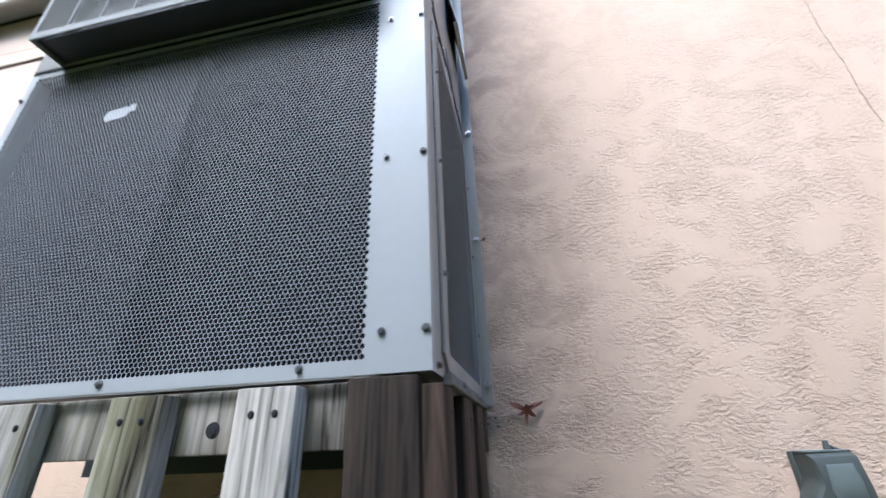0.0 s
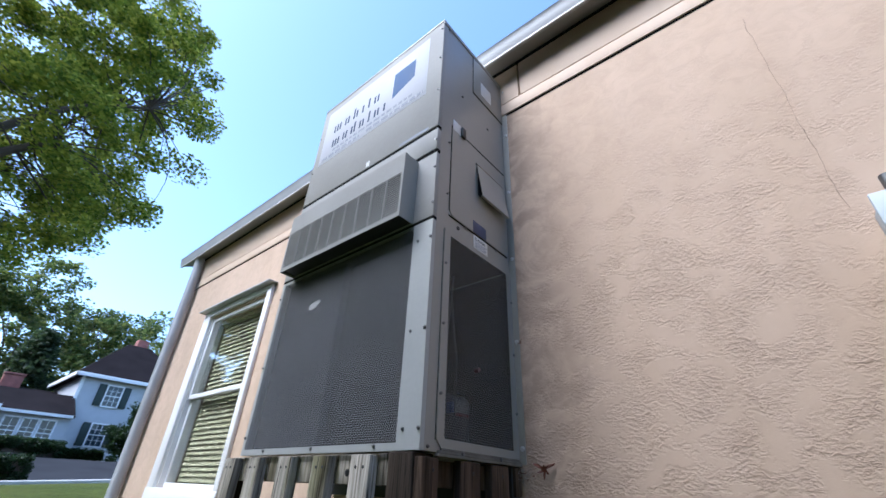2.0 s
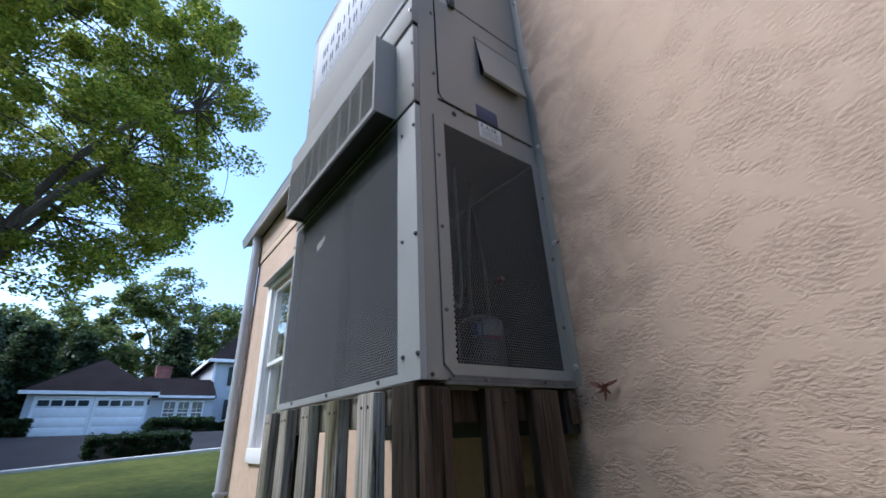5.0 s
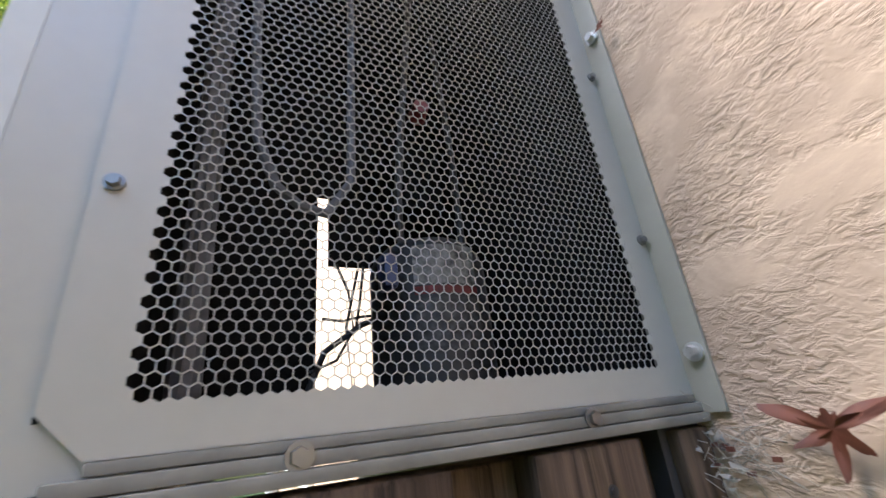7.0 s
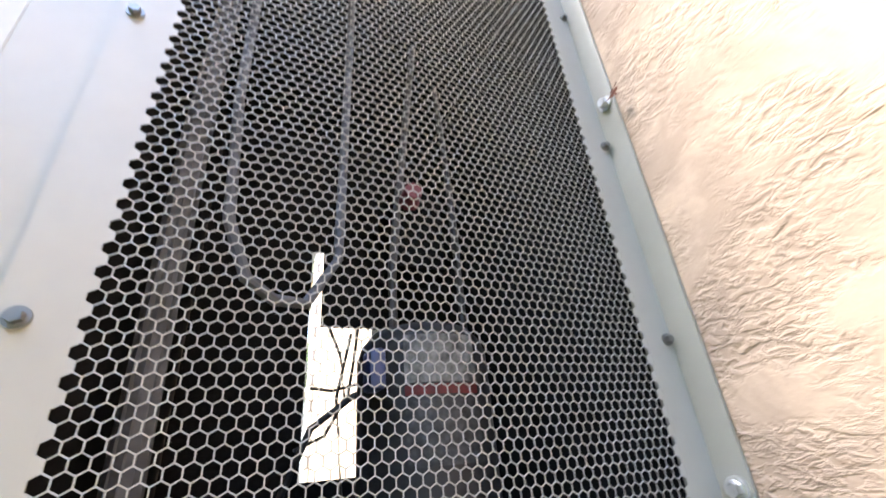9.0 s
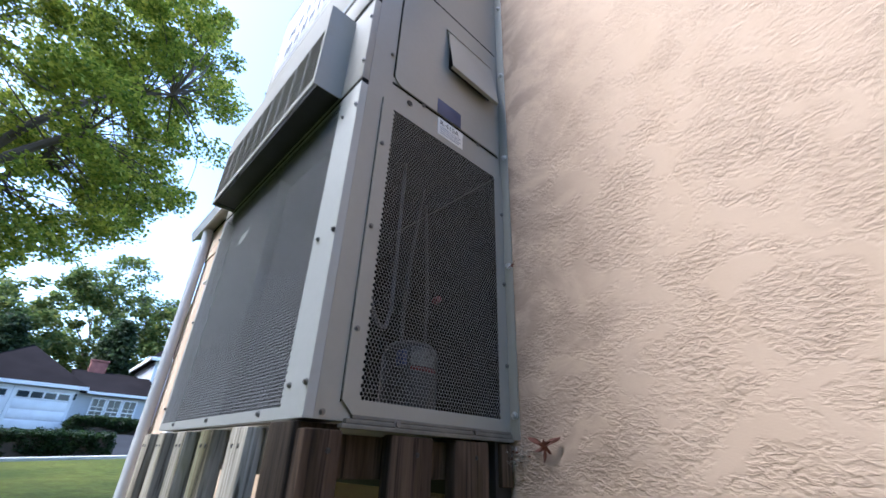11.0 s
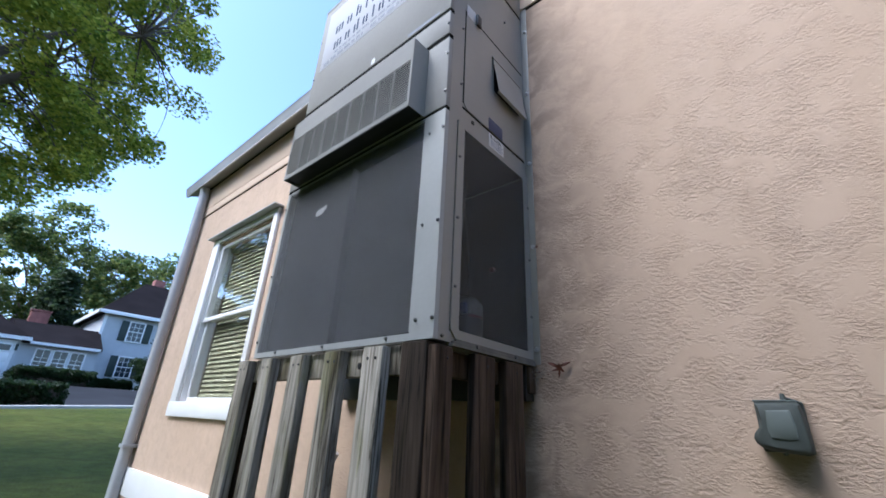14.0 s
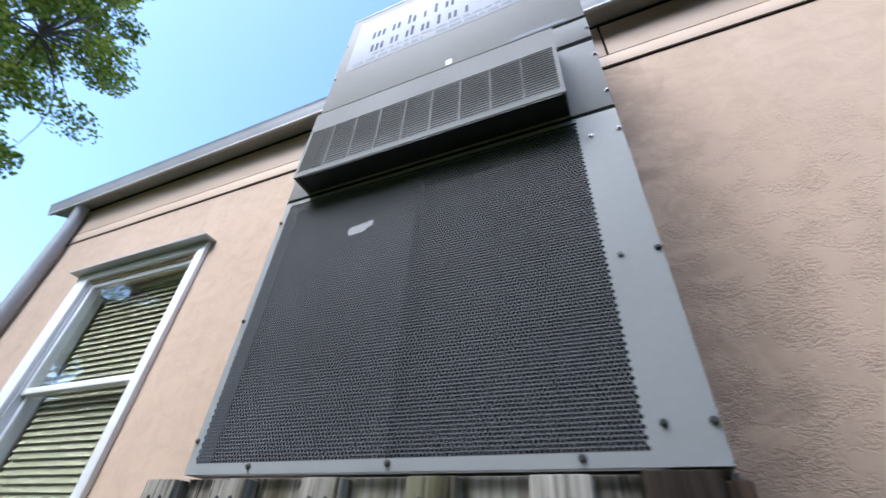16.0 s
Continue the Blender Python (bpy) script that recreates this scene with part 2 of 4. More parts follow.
def grass_material():
    m = Mat("lawn", 0.9, spec=0.1)
    a = m.ramp(m.noise(0.5, 6, 0.6), (0.3, (0.075, 0.105, 0.017, 1)), (0.7, (0.15, 0.17, 0.032, 1)))
    b = m.ramp(m.noise(40, 3), (0.3, 0.5), (0.7, 1.0))
    dry = m.ramp(m.noise(4.0, 5, 0.7), (0.4, (0.78, 0.7, 0.7, 1)), (0.62, 1.0))
    m.color(m.mix(1.0, m.mix(1.0, a, dry, "MULTIPLY"), b, "MULTIPLY"))
    m.bump(m.noise(25, 3), 0.8, 0.04)
    return m.m


M_GRASS = grass_material()


# ---- building helpers ----
def box(bm, x0, x1, y0, y1, z0, z1, bevel=0.0, m=None):
    geo = bmesh.ops.create_cube(bm, size=1)
    for v in geo["verts"]:
        v.co = Vector((x0 + (v.co.x + 0.5) * (x1 - x0), y0 + (v.co.y + 0.5) * (y1 - y0), z0 + (v.co.z + 0.5) * (z1 - z0)))
    if m is not None:
        bmesh.ops.transform(bm, matrix=m, verts=geo["verts"])
    if bevel:
        edges = list({e for v in geo["verts"] for e in v.link_edges})
        bmesh.ops.bevel(bm, geom=edges, offset=bevel, segments=2, profile=0.5, affect="EDGES")
    return bm


def boxes(*rows, bevel=0.0):
    bm = bmesh.new()
    for r in rows:
        box(bm, *r, bevel=bevel)
    return bm


def cyl(bm, p, q, r0, r1=None, n=14):
    p, q = Vector(p), Vector(q)
    d = q - p
    m = Matrix.Translation((p + q) / 2) @ d.to_track_quat("Z", "Y").to_matrix().to_4x4()
    bmesh.ops.create_cone(bm, cap_ends=True, segments=n, radius1=r0, radius2=r0 if r1 is None else r1, depth=d.length, matrix=m)
    return bm


def tube(points, r, n=10):
    """A smooth pipe through the points."""
    bm = bmesh.new()
    rings = []
    pts = [Vector(p) for p in points]
    for i, p in enumerate(pts):
        d = (pts[min(i + 1, len(pts) - 1)] - pts[max(i - 1, 0)]).normalized()
        q = d.to_track_quat("Z", "Y")
        rings.append([bm.verts.new(p + q @ Vector((r * math.cos(a), r * math.sin(a), 0))) for a in [2 * math.pi * k / n for k in range(n)]])
    for a, b in zip(rings, rings[1:]):
        for k in range(n):
            bm.faces.new((a[k], a[(k + 1) % n], b[(k + 1) % n], b[k]))
    bm.faces.new(rings[0][::-1])
    bm.faces.new(rings[-1])
    return bm


def finish(bm, smooth=True):
    bmesh.ops.recalc_face_normals(bm, faces=bm.faces)
    for f in bm.faces:
        f.smooth = smooth
    if smooth:
        for e in bm.edges:
            if len(e.link_faces) == 2 and e.calc_face_angle(0) > 0.6:
                e.smooth = False


def part(name, bm, material, parent=None, label="", smooth=True):
    me = bpy.data.meshes.new(name)
    finish(bm, smooth)
    bm.to_mesh(me)
    bm.free()
    me.materials.append(material)
    ob = new(name, me)
    ob.parent = parent
    if label:
        ob["label"] = label
    return ob


def raw(name, verts, faces, material, parent=None, label=""):
    me = bpy.data.meshes.new(name)
    me.from_pydata(verts, [], faces)
    me.materials.append(material)
    ob = new(name, me)
    ob.parent = parent
    if label:
        ob["label"] = label
    return ob


def thing(name, at, label, category, group="", kind=""):
    """An empty at its base; parts are given in world metres."""
    ob = new(name)
    ob.location = at
    ob.empty_display_size = 0.1
    return tagged(ob, label, category, group, kind)


def settle(ob):
    """Parts were given in world metres: keep them there under an empty that stands at its base."""
    inv = Matrix.Translation(ob.location).inverted()
    for c in ob.children:
        c.matrix_parent_inverse = inv
    return ob


# ---- ground ----
def smooth01(v):
    v = max(0.0, min(1.0, v))
    return v * v * (3 - 2 * v)


def ground_z(x, y):
    """Flat beside the building, rising to the lane and on to the houses beyond."""
    tilt = 0.6 + 0.055 * (max(-12, min(14, y)) + 3.3)
    lane = smooth01((-x - 5) / 16) * tilt
    return lane + smooth01((-x - 22) / 10.5) * (2.0 - tilt)


def sheet(name, xs, ys, lift, material, label, category):
    verts = [(x, y, ground_z(x, y) + lift) for x in xs for y in ys]
    n = len(ys)
    faces = [(i * n + j, (i + 1) * n + j, (i + 1) * n + j + 1, i * n + j + 1) for i in range(len(xs) - 1) for j in range(n - 1)]
    ob = raw(name, verts, faces, material)
    for p in ob.data.polygons:
        p.use_smooth = True
    return tagged(ob, label, category, kind="structure")


def spread(a, b, n):
    return [a + (b - a) * i / (n - 1) for i in range(n)]


far = [-2000, -400, -120]
sheet("ground", far + spread(-60, 20, 81) + [60, 400, 2000], far + spread(-40, 40, 41) + [120, 400, 2000], 0, M_GRASS,
      "green mown lawn rising towards a lane", "lawn")
sheet("driveway", spread(-33.2, -21.5, 20), spread(-5.6, 14, 30), 0.03, M_ASPHALT, "dark asphalt driveway in front of a garage", "driveway")


def kerb():
    bm = bmesh.new()
    ys = spread(-30, 30, 31)
    prof = ((-21.55, -0.1), (-21.55, 0.1), (-21.5, 0.12), (-20.95, 0.12), (-20.9, 0.09), (-20.9, -0.1))
    rings = [[bm.verts.new((x, y, ground_z(x, y) + z)) for x, z in prof] for y in ys]
    for a, b in zip(rings, rings[1:]):
        for k in range(len(prof) - 1):
            bm.faces.new((a[k], a[k + 1], b[k + 1], b[k]))
    tagged(part("kerb", bm, M_CONC), "pale concrete kerb between lawn and driveway", "kerb", kind="structure")


kerb()

# ---- the modular building ----
XL, XR, YB, ZW = -4.38, 7.0, 8.0, 3.64     # corner, far end, back, top of the wall
WX0, WX1, WZ0, WZ1 = -3.52, -2.42, 1.14, 2.64   # window opening
ZT = 3.2                                    # trim
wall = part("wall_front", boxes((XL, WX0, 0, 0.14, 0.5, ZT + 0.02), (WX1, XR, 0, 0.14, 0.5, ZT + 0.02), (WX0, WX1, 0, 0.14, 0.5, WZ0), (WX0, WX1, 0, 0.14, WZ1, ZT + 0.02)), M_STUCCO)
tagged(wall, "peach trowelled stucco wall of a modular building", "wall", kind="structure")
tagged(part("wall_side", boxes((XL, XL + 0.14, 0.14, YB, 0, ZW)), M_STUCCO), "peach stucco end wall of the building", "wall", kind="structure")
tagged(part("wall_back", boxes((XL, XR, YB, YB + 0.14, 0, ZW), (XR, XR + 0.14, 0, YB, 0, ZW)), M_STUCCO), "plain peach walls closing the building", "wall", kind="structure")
tagged(part("skirting", boxes((XL - 0.01, XR, -0.012, 0.13, -0.1, 0.5)), M_SKIRT), "pinkish skirting panel under the wall", "skirting", kind="structure")
tagged(part("trim", boxes((XL, XR, -0.026, 0.1, 0.33, 0.55), bevel=0.004), M_WHITE), "white painted base trim board", "trim", kind="structure")
tagged(part("trim", boxes((XL, XR, -0.011, 0.1, ZT, ZT + 0.0885), bevel=0.002), M_BAND), "peach painted trim board near the eaves", "trim", kind="structure")
tagged(part("frieze", boxes((XL, 0.130, -0.012, 0.1, ZT + 0.094, ZW), (0.141, XR, -0.012, 0.1, ZT + 0.094, ZW), bevel=0.002), M_BAND), "smooth peach frieze boards under the eaves", "trim", kind="structure")
# Joint under the trim; the second box is a black strip for soffit shade.
tagged(part("joint", boxes((XL, XR, -0.004, 0.001, ZT - 0.011, ZT - 0.001), (XL, XR, -0.02, 0.02, 3.588, 3.61)), M_SEAM), "dark open joint under the trim, black strip for the soffit's shade", "joint", kind="structure")
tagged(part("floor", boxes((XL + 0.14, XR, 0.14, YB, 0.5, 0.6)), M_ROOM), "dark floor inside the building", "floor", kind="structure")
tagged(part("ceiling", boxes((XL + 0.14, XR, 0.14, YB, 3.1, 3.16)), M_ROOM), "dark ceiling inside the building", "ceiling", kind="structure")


def prism(prof, x0, x1):
    """A profile of (y, z) drawn out along x."""
    bm = bmesh.new()
    a = [bm.verts.new((x0, y, z)) for y, z in prof]
    b = [bm.verts.new((x1, y, z)) for y, z in prof]
    for k in range(len(prof)):
        j = (k + 1) % len(prof)
        bm.faces.new((a[k], a[j], b[j], b[k]))
    bm.faces.new(a[::-1])
    bm.faces.new(b)
    return bm


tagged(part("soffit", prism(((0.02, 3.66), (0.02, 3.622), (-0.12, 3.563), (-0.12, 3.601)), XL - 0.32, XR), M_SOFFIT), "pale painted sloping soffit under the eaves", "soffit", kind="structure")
tagged(part("roof", prism(((-0.124, 3.646), (YB / 2, 4.4), (YB + 0.2, 3.671), (YB + 0.2, 3.6), (YB / 2, 4.3), (-0.124, 3.607)), XL - 0.3, XR), M_ROOF), "low dark roof of the building", "roof", kind="structure")
GUT = ((-0.122, 3.652), (-0.122, 3.560), (-0.148, 3.557), (-0.155, 3.576), (-0.165, 3.603), (-0.170, 3.641), (-0.178, 3.652), (-0.170, 3.657), (-0.161, 3.646), (-0.142, 3.571), (-0.131, 3.571), (-0.131, 3.652))
gut = thing("gutter", (XL, -0.2, 3.4), "pale grey metal gutter along the eaves with a downspout", "gutter")
part("trough", prism(GUT, XL - 0.36, XR), M_GUTTER, gut)
part("drip_edge", boxes((XL - 0.36, XR, -0.15, -0.142, 3.5475, 3.5565)), M_WHITE, gut, "thin white drip edge")
part("end_cap", prism(GUT[:7], XL - 0.363, XL - 0.36), M_GUTTER, gut)


def downspout():
    bm = bmesh.new()
    cyl(bm, (XL + 0.05, -0.08, 3.57), (XL + 0.05, -0.068, 3.4), 0.052, n=20)
    cyl(bm, (XL + 0.05, -0.068, 3.4), (XL + 0.05, -0.068, 0.16), 0.052, n=20)
    cyl(bm, (XL + 0.05, -0.06, 0.17), (XL + 0.04, -0.24, 0.06), 0.052, n=20)
    part("downspout", bm, M_GUTTER, gut)
    for z in (0.72,):
        part("strap", boxes((XL - 0.012, XL + 0.115, -0.124, 0.0, z, z + 0.03), bevel=0.002), M_GUTTER, gut)


downspout()
settle(gut)


def window():
    ob = thing("window_1", (-2.97, 0, 1.02), "white double-hung window with olive blinds behind glass", "window", kind="structure")
    t = 0.1
    x0, x1, z0, z1 = WX0, WX1, WZ0, WZ1
    part("trim_board", boxes((x0 - t - 0.04, x0 + 0.0, -0.03, -0.001, z0 - 0.0, z1 + 0.02), bevel=0.004), M_WHITE, ob)
    part("trim_board", boxes((x1, x1 + t - 0.03, -0.03, -0.001, z0, z1 + 0.02), bevel=0.004), M_WHITE, ob)
    part("head_board", boxes((x0 - t - 0.04, x1 + t - 0.03, -0.03, -0.001, z1 + 0.02, z1 + 0.07), bevel=0.004), M_WHITE, ob)
    part("sill", boxes((x0 - t - 0.045, x1 + t - 0.025, -0.036, -0.001, z0 - 0.12, z0), bevel=0.006), M_WHITE, ob)
    part("drip_cap", boxes((x0 - t - 0.07, x1 + t + 0.0, -0.09, -0.001, z1 + 0.072, z1 + 0.085), bevel=0.002), M_GUTTER, ob, "pale metal drip cap")
    zm = 1.87
    for a, b, y in ((zm - 0.02, z1, 0.015), (z0, zm + 0.02, 0.045)):
        f = 0.038
        fr = part("window_frame", boxes((x0, x0 + f, y, y + 0.03, a, b), (x1 - f, x1, y, y + 0.03, a, b), (x0 + f, x1 - f, y, y + 0.03, a, a + f), (x0 + f, x1 - f, y, y + 0.03, b - f, b), bevel=0.004), M_WHITE, ob)
        g = part("pane", boxes((x0 + f, x1 - f, y + 0.012, y + 0.016, a + f, b - f)), M_GLASS, ob)
        g.visible_shadow = False
    part("jamb", boxes((x0 + 0.001, x0 + 0.012, 0.0, 0.13, z0, z1), (x1 - 0.012, x1 - 0.001, 0, 0.13, z0, z1)), M_WHITE, ob)
    settle(ob)
    bl = thing("window_blind", (-2.97, 0.12, z1), "lowered olive-tan slatted blind behind the window", "blind")
    part("headrail", boxes((x0 + 0.02, x1 - 0.02, 0.1, 0.14, z1 - 0.05, z1 - 0.01), bevel=0.003), M_BLIND, bl)
    n = 36
    slat = None
    for i in range(n):
        z = z0 + 0.03 + (z1 - z0 - 0.1) * i / (n - 1)
        if slat is None:
            bm = boxes((x0 + 0.1, x1 - 0.02, -0.0235, 0.0235, -0.001, 0.001))
            bmesh.ops.rotate(bm, verts=bm.verts, matrix=Matrix.Rotation(radians(64), 3, "X"))
            slat = part("slat", bm, M_BLIND, bl)
            s = slat
        else:
            s = new("slat", slat.data)
            s.parent = bl
        s.location = (0, 0.12, z)
    settle(bl)


window()

# ---- wall-mounted air conditioner ----
UW, UD, ZB, ZTOP = 1.067, 0.57, 1.30, 3.456
PITCH, WEB = 0.00872, 0.00082


def honeycomb(name, u0, u1, v0, v1, place, thick, material, edging, parent):
    """A sheet of hexagonal holes with the points up, edged with blind cells; place maps (u, v, depth) to the world."""
    row = PITCH * math.sqrt(3) / 2
    nu, nv = int((u1 - u0) / PITCH), int((v1 - v0) / row)
    ang = [radians(30 + 60 * k) for k in range(6)]
    out = [(PITCH / math.sqrt(3) * math.cos(a), PITCH / math.sqrt(3) * math.sin(a)) for a in ang]
    inn = [(u * (PITCH - WEB) / PITCH, v * (PITCH - WEB) / PITCH) for u, v in out]
    verts, faces, blind, known = [], [], [], {}

    def vert(u, v, d):
        key = (round(u * 2e5), round(v * 2e5), d)
        if key not in known:
            known[key] = len(verts)
            verts.append(place(u, v, d))
        return known[key]

    for j in range(-1, nv + 1):
        for i in range(-1, nu + 1):
            cu, cv = u0 + (i + 0.5 + 0.5 * ((j + 1) % 2)) * PITCH, v0 + (j + 0.5) * row
            a = [vert(cu + p, cv + q, 0) for p, q in out]
            if j in (-1, nv) or i in (-1, nu):
                blind.append(len(faces))
                faces.append(tuple(a))
                continue
            b = [vert(cu + p, cv + q, 0) for p, q in inn]
            c = [vert(cu + p, cv + q, thick) for p, q in inn]
            for k in range(6):
                q = (k + 1) % 6
                faces.append((a[k], a[q], b[q], b[k]))
                faces.append((b[k], b[q], c[q], c[k]))
    ob = raw(name, verts, faces, material, parent)
    ob.data.materials.append(edging)
    for k in blind:
        ob.data.polygons[k].material_index = 1
    return ob


def holed(u0, u1, v0, v1, h0, h1, w0, w1, place, thick, cut=0.0):
    """A flat sheet with a rectangular hole, one corner cut off; place maps (u, v, depth) to the world."""
    bm = bmesh.new()
    out = [(u0, v0 + cut), (u0 + cut, v0), (u1, v0), (u1, v1), (u0, v1)] if cut else [(u0, v0), (u1, v0), (u1, v1), (u0, v1)]
    inn = [(h0, w0), (h1, w0), (h1, w1), (h0, w1)]
    o = [[bm.verts.new(place(u, v, d)) for u, v in out] for d in (0, thick)]
    n = [[bm.verts.new(place(u, v, d)) for u, v in inn] for d in (0, thick)]
    for d in (0, 1):
        p, q = o[d], n[d]
        if cut:
            bm.faces.new((p[0], p[1], q[0]))
            p = p[1:] + p[:1]
            bm.faces.new((p[3], p[4], q[0], q[3]))
        else:
            bm.faces.new((p[3], p[0], q[0], q[3]))
        for k in range(3):
            bm.faces.new((p[k], p[k + 1], q[k + 1], q[k]))
    for a in (o, n):
        m = len(a[0])
        for k in range(m):
            bm.faces.new((a[0][k], a[0][(k + 1) % m], a[1][(k + 1) % m], a[1][k]))
    return bm


def screw(name, at, axis, r, parent, material=None, head=0.006):
    """A hex-headed screw with its washer."""
    bm = bmesh.new()
    d = Vector(axis)
    p = Vector(at)
    cyl(bm, p, p + d * head * 0.3, r * 1.45, n=16)
    cyl(bm, p + d * head * 0.3, p + d * head, r, r * 0.92, n=6)
    return part(name, bm, material or M_ZINC, parent)


def rounded_plate(bm, u0, u1, v0, v1, r, mapper, thick, cut=(1, 1, 1, 1)):
    """A thin plate with rounded corners; mapper(u, v, d) gives the world."""
    pts = []
    for (cu, cv, a0), on in zip(((u1 - r, v1 - r, 0), (u0 + r, v1 - r, 90), (u0 + r, v0 + r, 180), (u1 - r, v0 + r, 270)), cut):
        if on:
            pts += [(cu + r * math.cos(radians(a0 + s)), cv + r * math.sin(radians(a0 + s))) for s in (0, 30, 60, 90)]
        else:
            pts.append((u1 if cu > (u0 + u1) / 2 else u0, v1 if cv > (v0 + v1) / 2 else v0))
    a = [bm.verts.new(mapper(u, v, 0)) for u, v in pts]
    b = [bm.verts.new(mapper(u, v, thick)) for u, v in pts]
    bm.faces.new(b)
    bm.faces.new(a[::-1])
    for k in range(len(pts)):
        q = (k + 1) % len(pts)
        bm.faces.new((a[k], a[q], b[q], b[k]))
    return bm


def air_conditioner():
    ob = thing("wall_air_conditioner", (-UW / 2, -UD / 2, ZB), "tall beige-grey wall-mounted air conditioner with perforated screens", "air conditioner")
    s = 0.003
    # casing
    part("top_sheet", boxes((-UW, 0, -UD + 0.021, -0.004, ZTOP - s, ZTOP)), M_STEEL, ob)
    part("bottom_sheet", boxes((-UW, 0, -UD + 0.021, -0.004, ZB, ZB + s)), M_STEEL, ob)
    part("back_sheet", boxes((-UW, 0, -0.0065, -0.004, ZB + s, ZTOP - s)), M_STEEL, ob)
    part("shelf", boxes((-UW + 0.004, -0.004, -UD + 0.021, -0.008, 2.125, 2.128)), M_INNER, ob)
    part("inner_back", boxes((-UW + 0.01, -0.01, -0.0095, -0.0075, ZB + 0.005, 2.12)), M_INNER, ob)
    # side sheet with its screen opening
    part("side_sheet", holed(-UD + 0.0205, -0.007, ZB + s, ZTOP - s, -0.47, -0.02, 1.33, 2.105, lambda u, v, d: (-d, u, v), s), M_STEEL, ob)
    part("side_sheet", holed(-UD + 0.0205, -0.007, ZB + s, ZTOP - s, -0.36, -0.008, 1.34, 2.1, lambda u, v, d: (-UW + d, u, v), s), M_STEEL, ob)
    # front sheets, from the top down
    f = -UD
    part("top_panel", boxes((-UW - 0.002, 0.001, f - 0.004, f + 0.02, 2.6475, ZTOP + 0.002), bevel=0.0015), M_UPPER, ob)
    part("top_lip", boxes((-UW - 0.004, 0.004, f - 0.007, f + 0.03, ZTOP + 0.002, ZTOP + 0.014), (0.0, 0.006, f - 0.004, -0.004, ZTOP - 0.012, ZTOP + 0.014), bevel=0.001), M_STEEL, ob)
    # Black seam strips stand in for the shade under each panel's overhanging lip.
    part("seam", boxes((-UW - 0.003, 0.0015, f - 0.0015, f + 0.02, 2.628, 2.647)), M_SEAM, ob)
    part("middle_panel", boxes((-UW - 0.002, 0.001, f - 0.004, f + 0.02, 2.5035, 2.6275), bevel=0.0015), M_UPPER, ob)
    part("seam", boxes((-UW - 0.003, 0.0015, f - 0.0015, f + 0.02, 2.485, 2.503)), M_SEAM, ob)
    part("filler_panel", boxes((-UW - 0.001, 0.0, f - 0.001, f + 0.02, 2.1435, 2.4845), bevel=0.0015), M_UPPER, ob)
    part("seam", boxes((-UW - 0.002, 0.001, f + 0.001, f + 0.02, 2.1295, 2.143)), M_SEAM, ob)
    # lower front panel with the big screen
    part("lower_panel", holed(-UW, 0, ZB, 2.129, -1.0465, -0.0975, 1.3185, 2.126, lambda u, v, d: (u, f + d, v), s), M_STRIP, ob)
    for x in (-0.003, -UW):
        part("folded_edge", boxes((x, x + 0.003, f + s, f + 0.02, ZB, 2.128)), M_STRIP, ob)
    honeycomb("front_screen", -1.0461, -0.1, 1.322, 2.122, lambda u, v, d: (u, f + 0.0001 + d, v), 0.0006, M_SCREEN_FRONT, M_STRIP, ob)
    # side access panel with its screen
    a0, a1, b0, b1 = -0.5, -0.002, 1.313, 2.118
    part("access_panel", holed(a0, a1, b0, b1, -0.466, -0.0395, 1.338, 2.1, lambda u, v, d: (0.006 - d, u, v), 0.005, 0.024), M_STEEL, ob)
    part("panel_gasket", boxes((0.0002, 0.0012, a0 - 0.0015, a0 + 0.001, b0 + 0.02, b1)), M_SEAM, ob)
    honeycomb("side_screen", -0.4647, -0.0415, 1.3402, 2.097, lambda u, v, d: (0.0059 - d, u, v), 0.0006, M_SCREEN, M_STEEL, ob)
    # stepped bottom rail
    for row in ((0.0, 0.016, -0.5, -0.004, ZB - 0.012, ZB - 0.004), (0.0, 0.012, -0.49, -0.004, ZB - 0.003, ZB + 0.005), (0.0005, 0.008, -0.475, -0.006, ZB + 0.006, ZB + 0.0125)):
        part("bottom_rail", boxes(row, bevel=0.0006), M_STEEL_DK, ob)
    # wall flange
    part("flange", boxes((0.0, 0.034, -0.005, -0.001, ZB - 0.005, ZTOP - 0.02), bevel=0.0008), M_STEEL, ob)
    part("flange", boxes((-UW - 0.034, -UW, -0.005, -0.001, ZB - 0.005, ZTOP - 0.02), bevel=0.0008), M_STEEL, ob)
    for z in (1.351, 1.774, 2.19, 2.601, 3.023, 3.4):
        screw("lag_bolt", (0.022, -0.005, z), (0, -1, 0), 0.0065, ob, M_BOLT, 0.01)
    # upper service door
    door = part("service_door", rounded_plate(bmesh.new(), -0.472, -0.022, 2.2, 2.712, 0.03, lambda u, v, d: (0.0008 + d, u, v), 0.0035, (0, 0, 1, 0)), M_STEEL, ob)
    part("door_gap", boxes((0.0002, 0.0012, -0.476, -0.018, 2.712, 2.727), (0.0002, 0.0012, -0.476, -0.018, 2.192, 2.2), (0.0002, 0.0012, -0.4765, -0.4715, 2.22, 2.712)), M_SEAM, ob)
    # damper flap, hung from its top edge
    bm = boxes((0, 0.002, -0.115, 0.115, -0.215, 0), (-0.01, 0.002, -0.115, 0.115, -0.217, -0.215))
    fl = part("damper_flap", bm, M_STEEL, ob, "tilted damper flap")
    fl.location, fl.rotation_euler = (0.006, -0.165, 2.615), (0, -radians(9), 0)
    part("flap_hinge", boxes((0.004, 0.011, -0.285, -0.045, 2.612, 2.62), bevel=0.001), M_STEEL, ob)
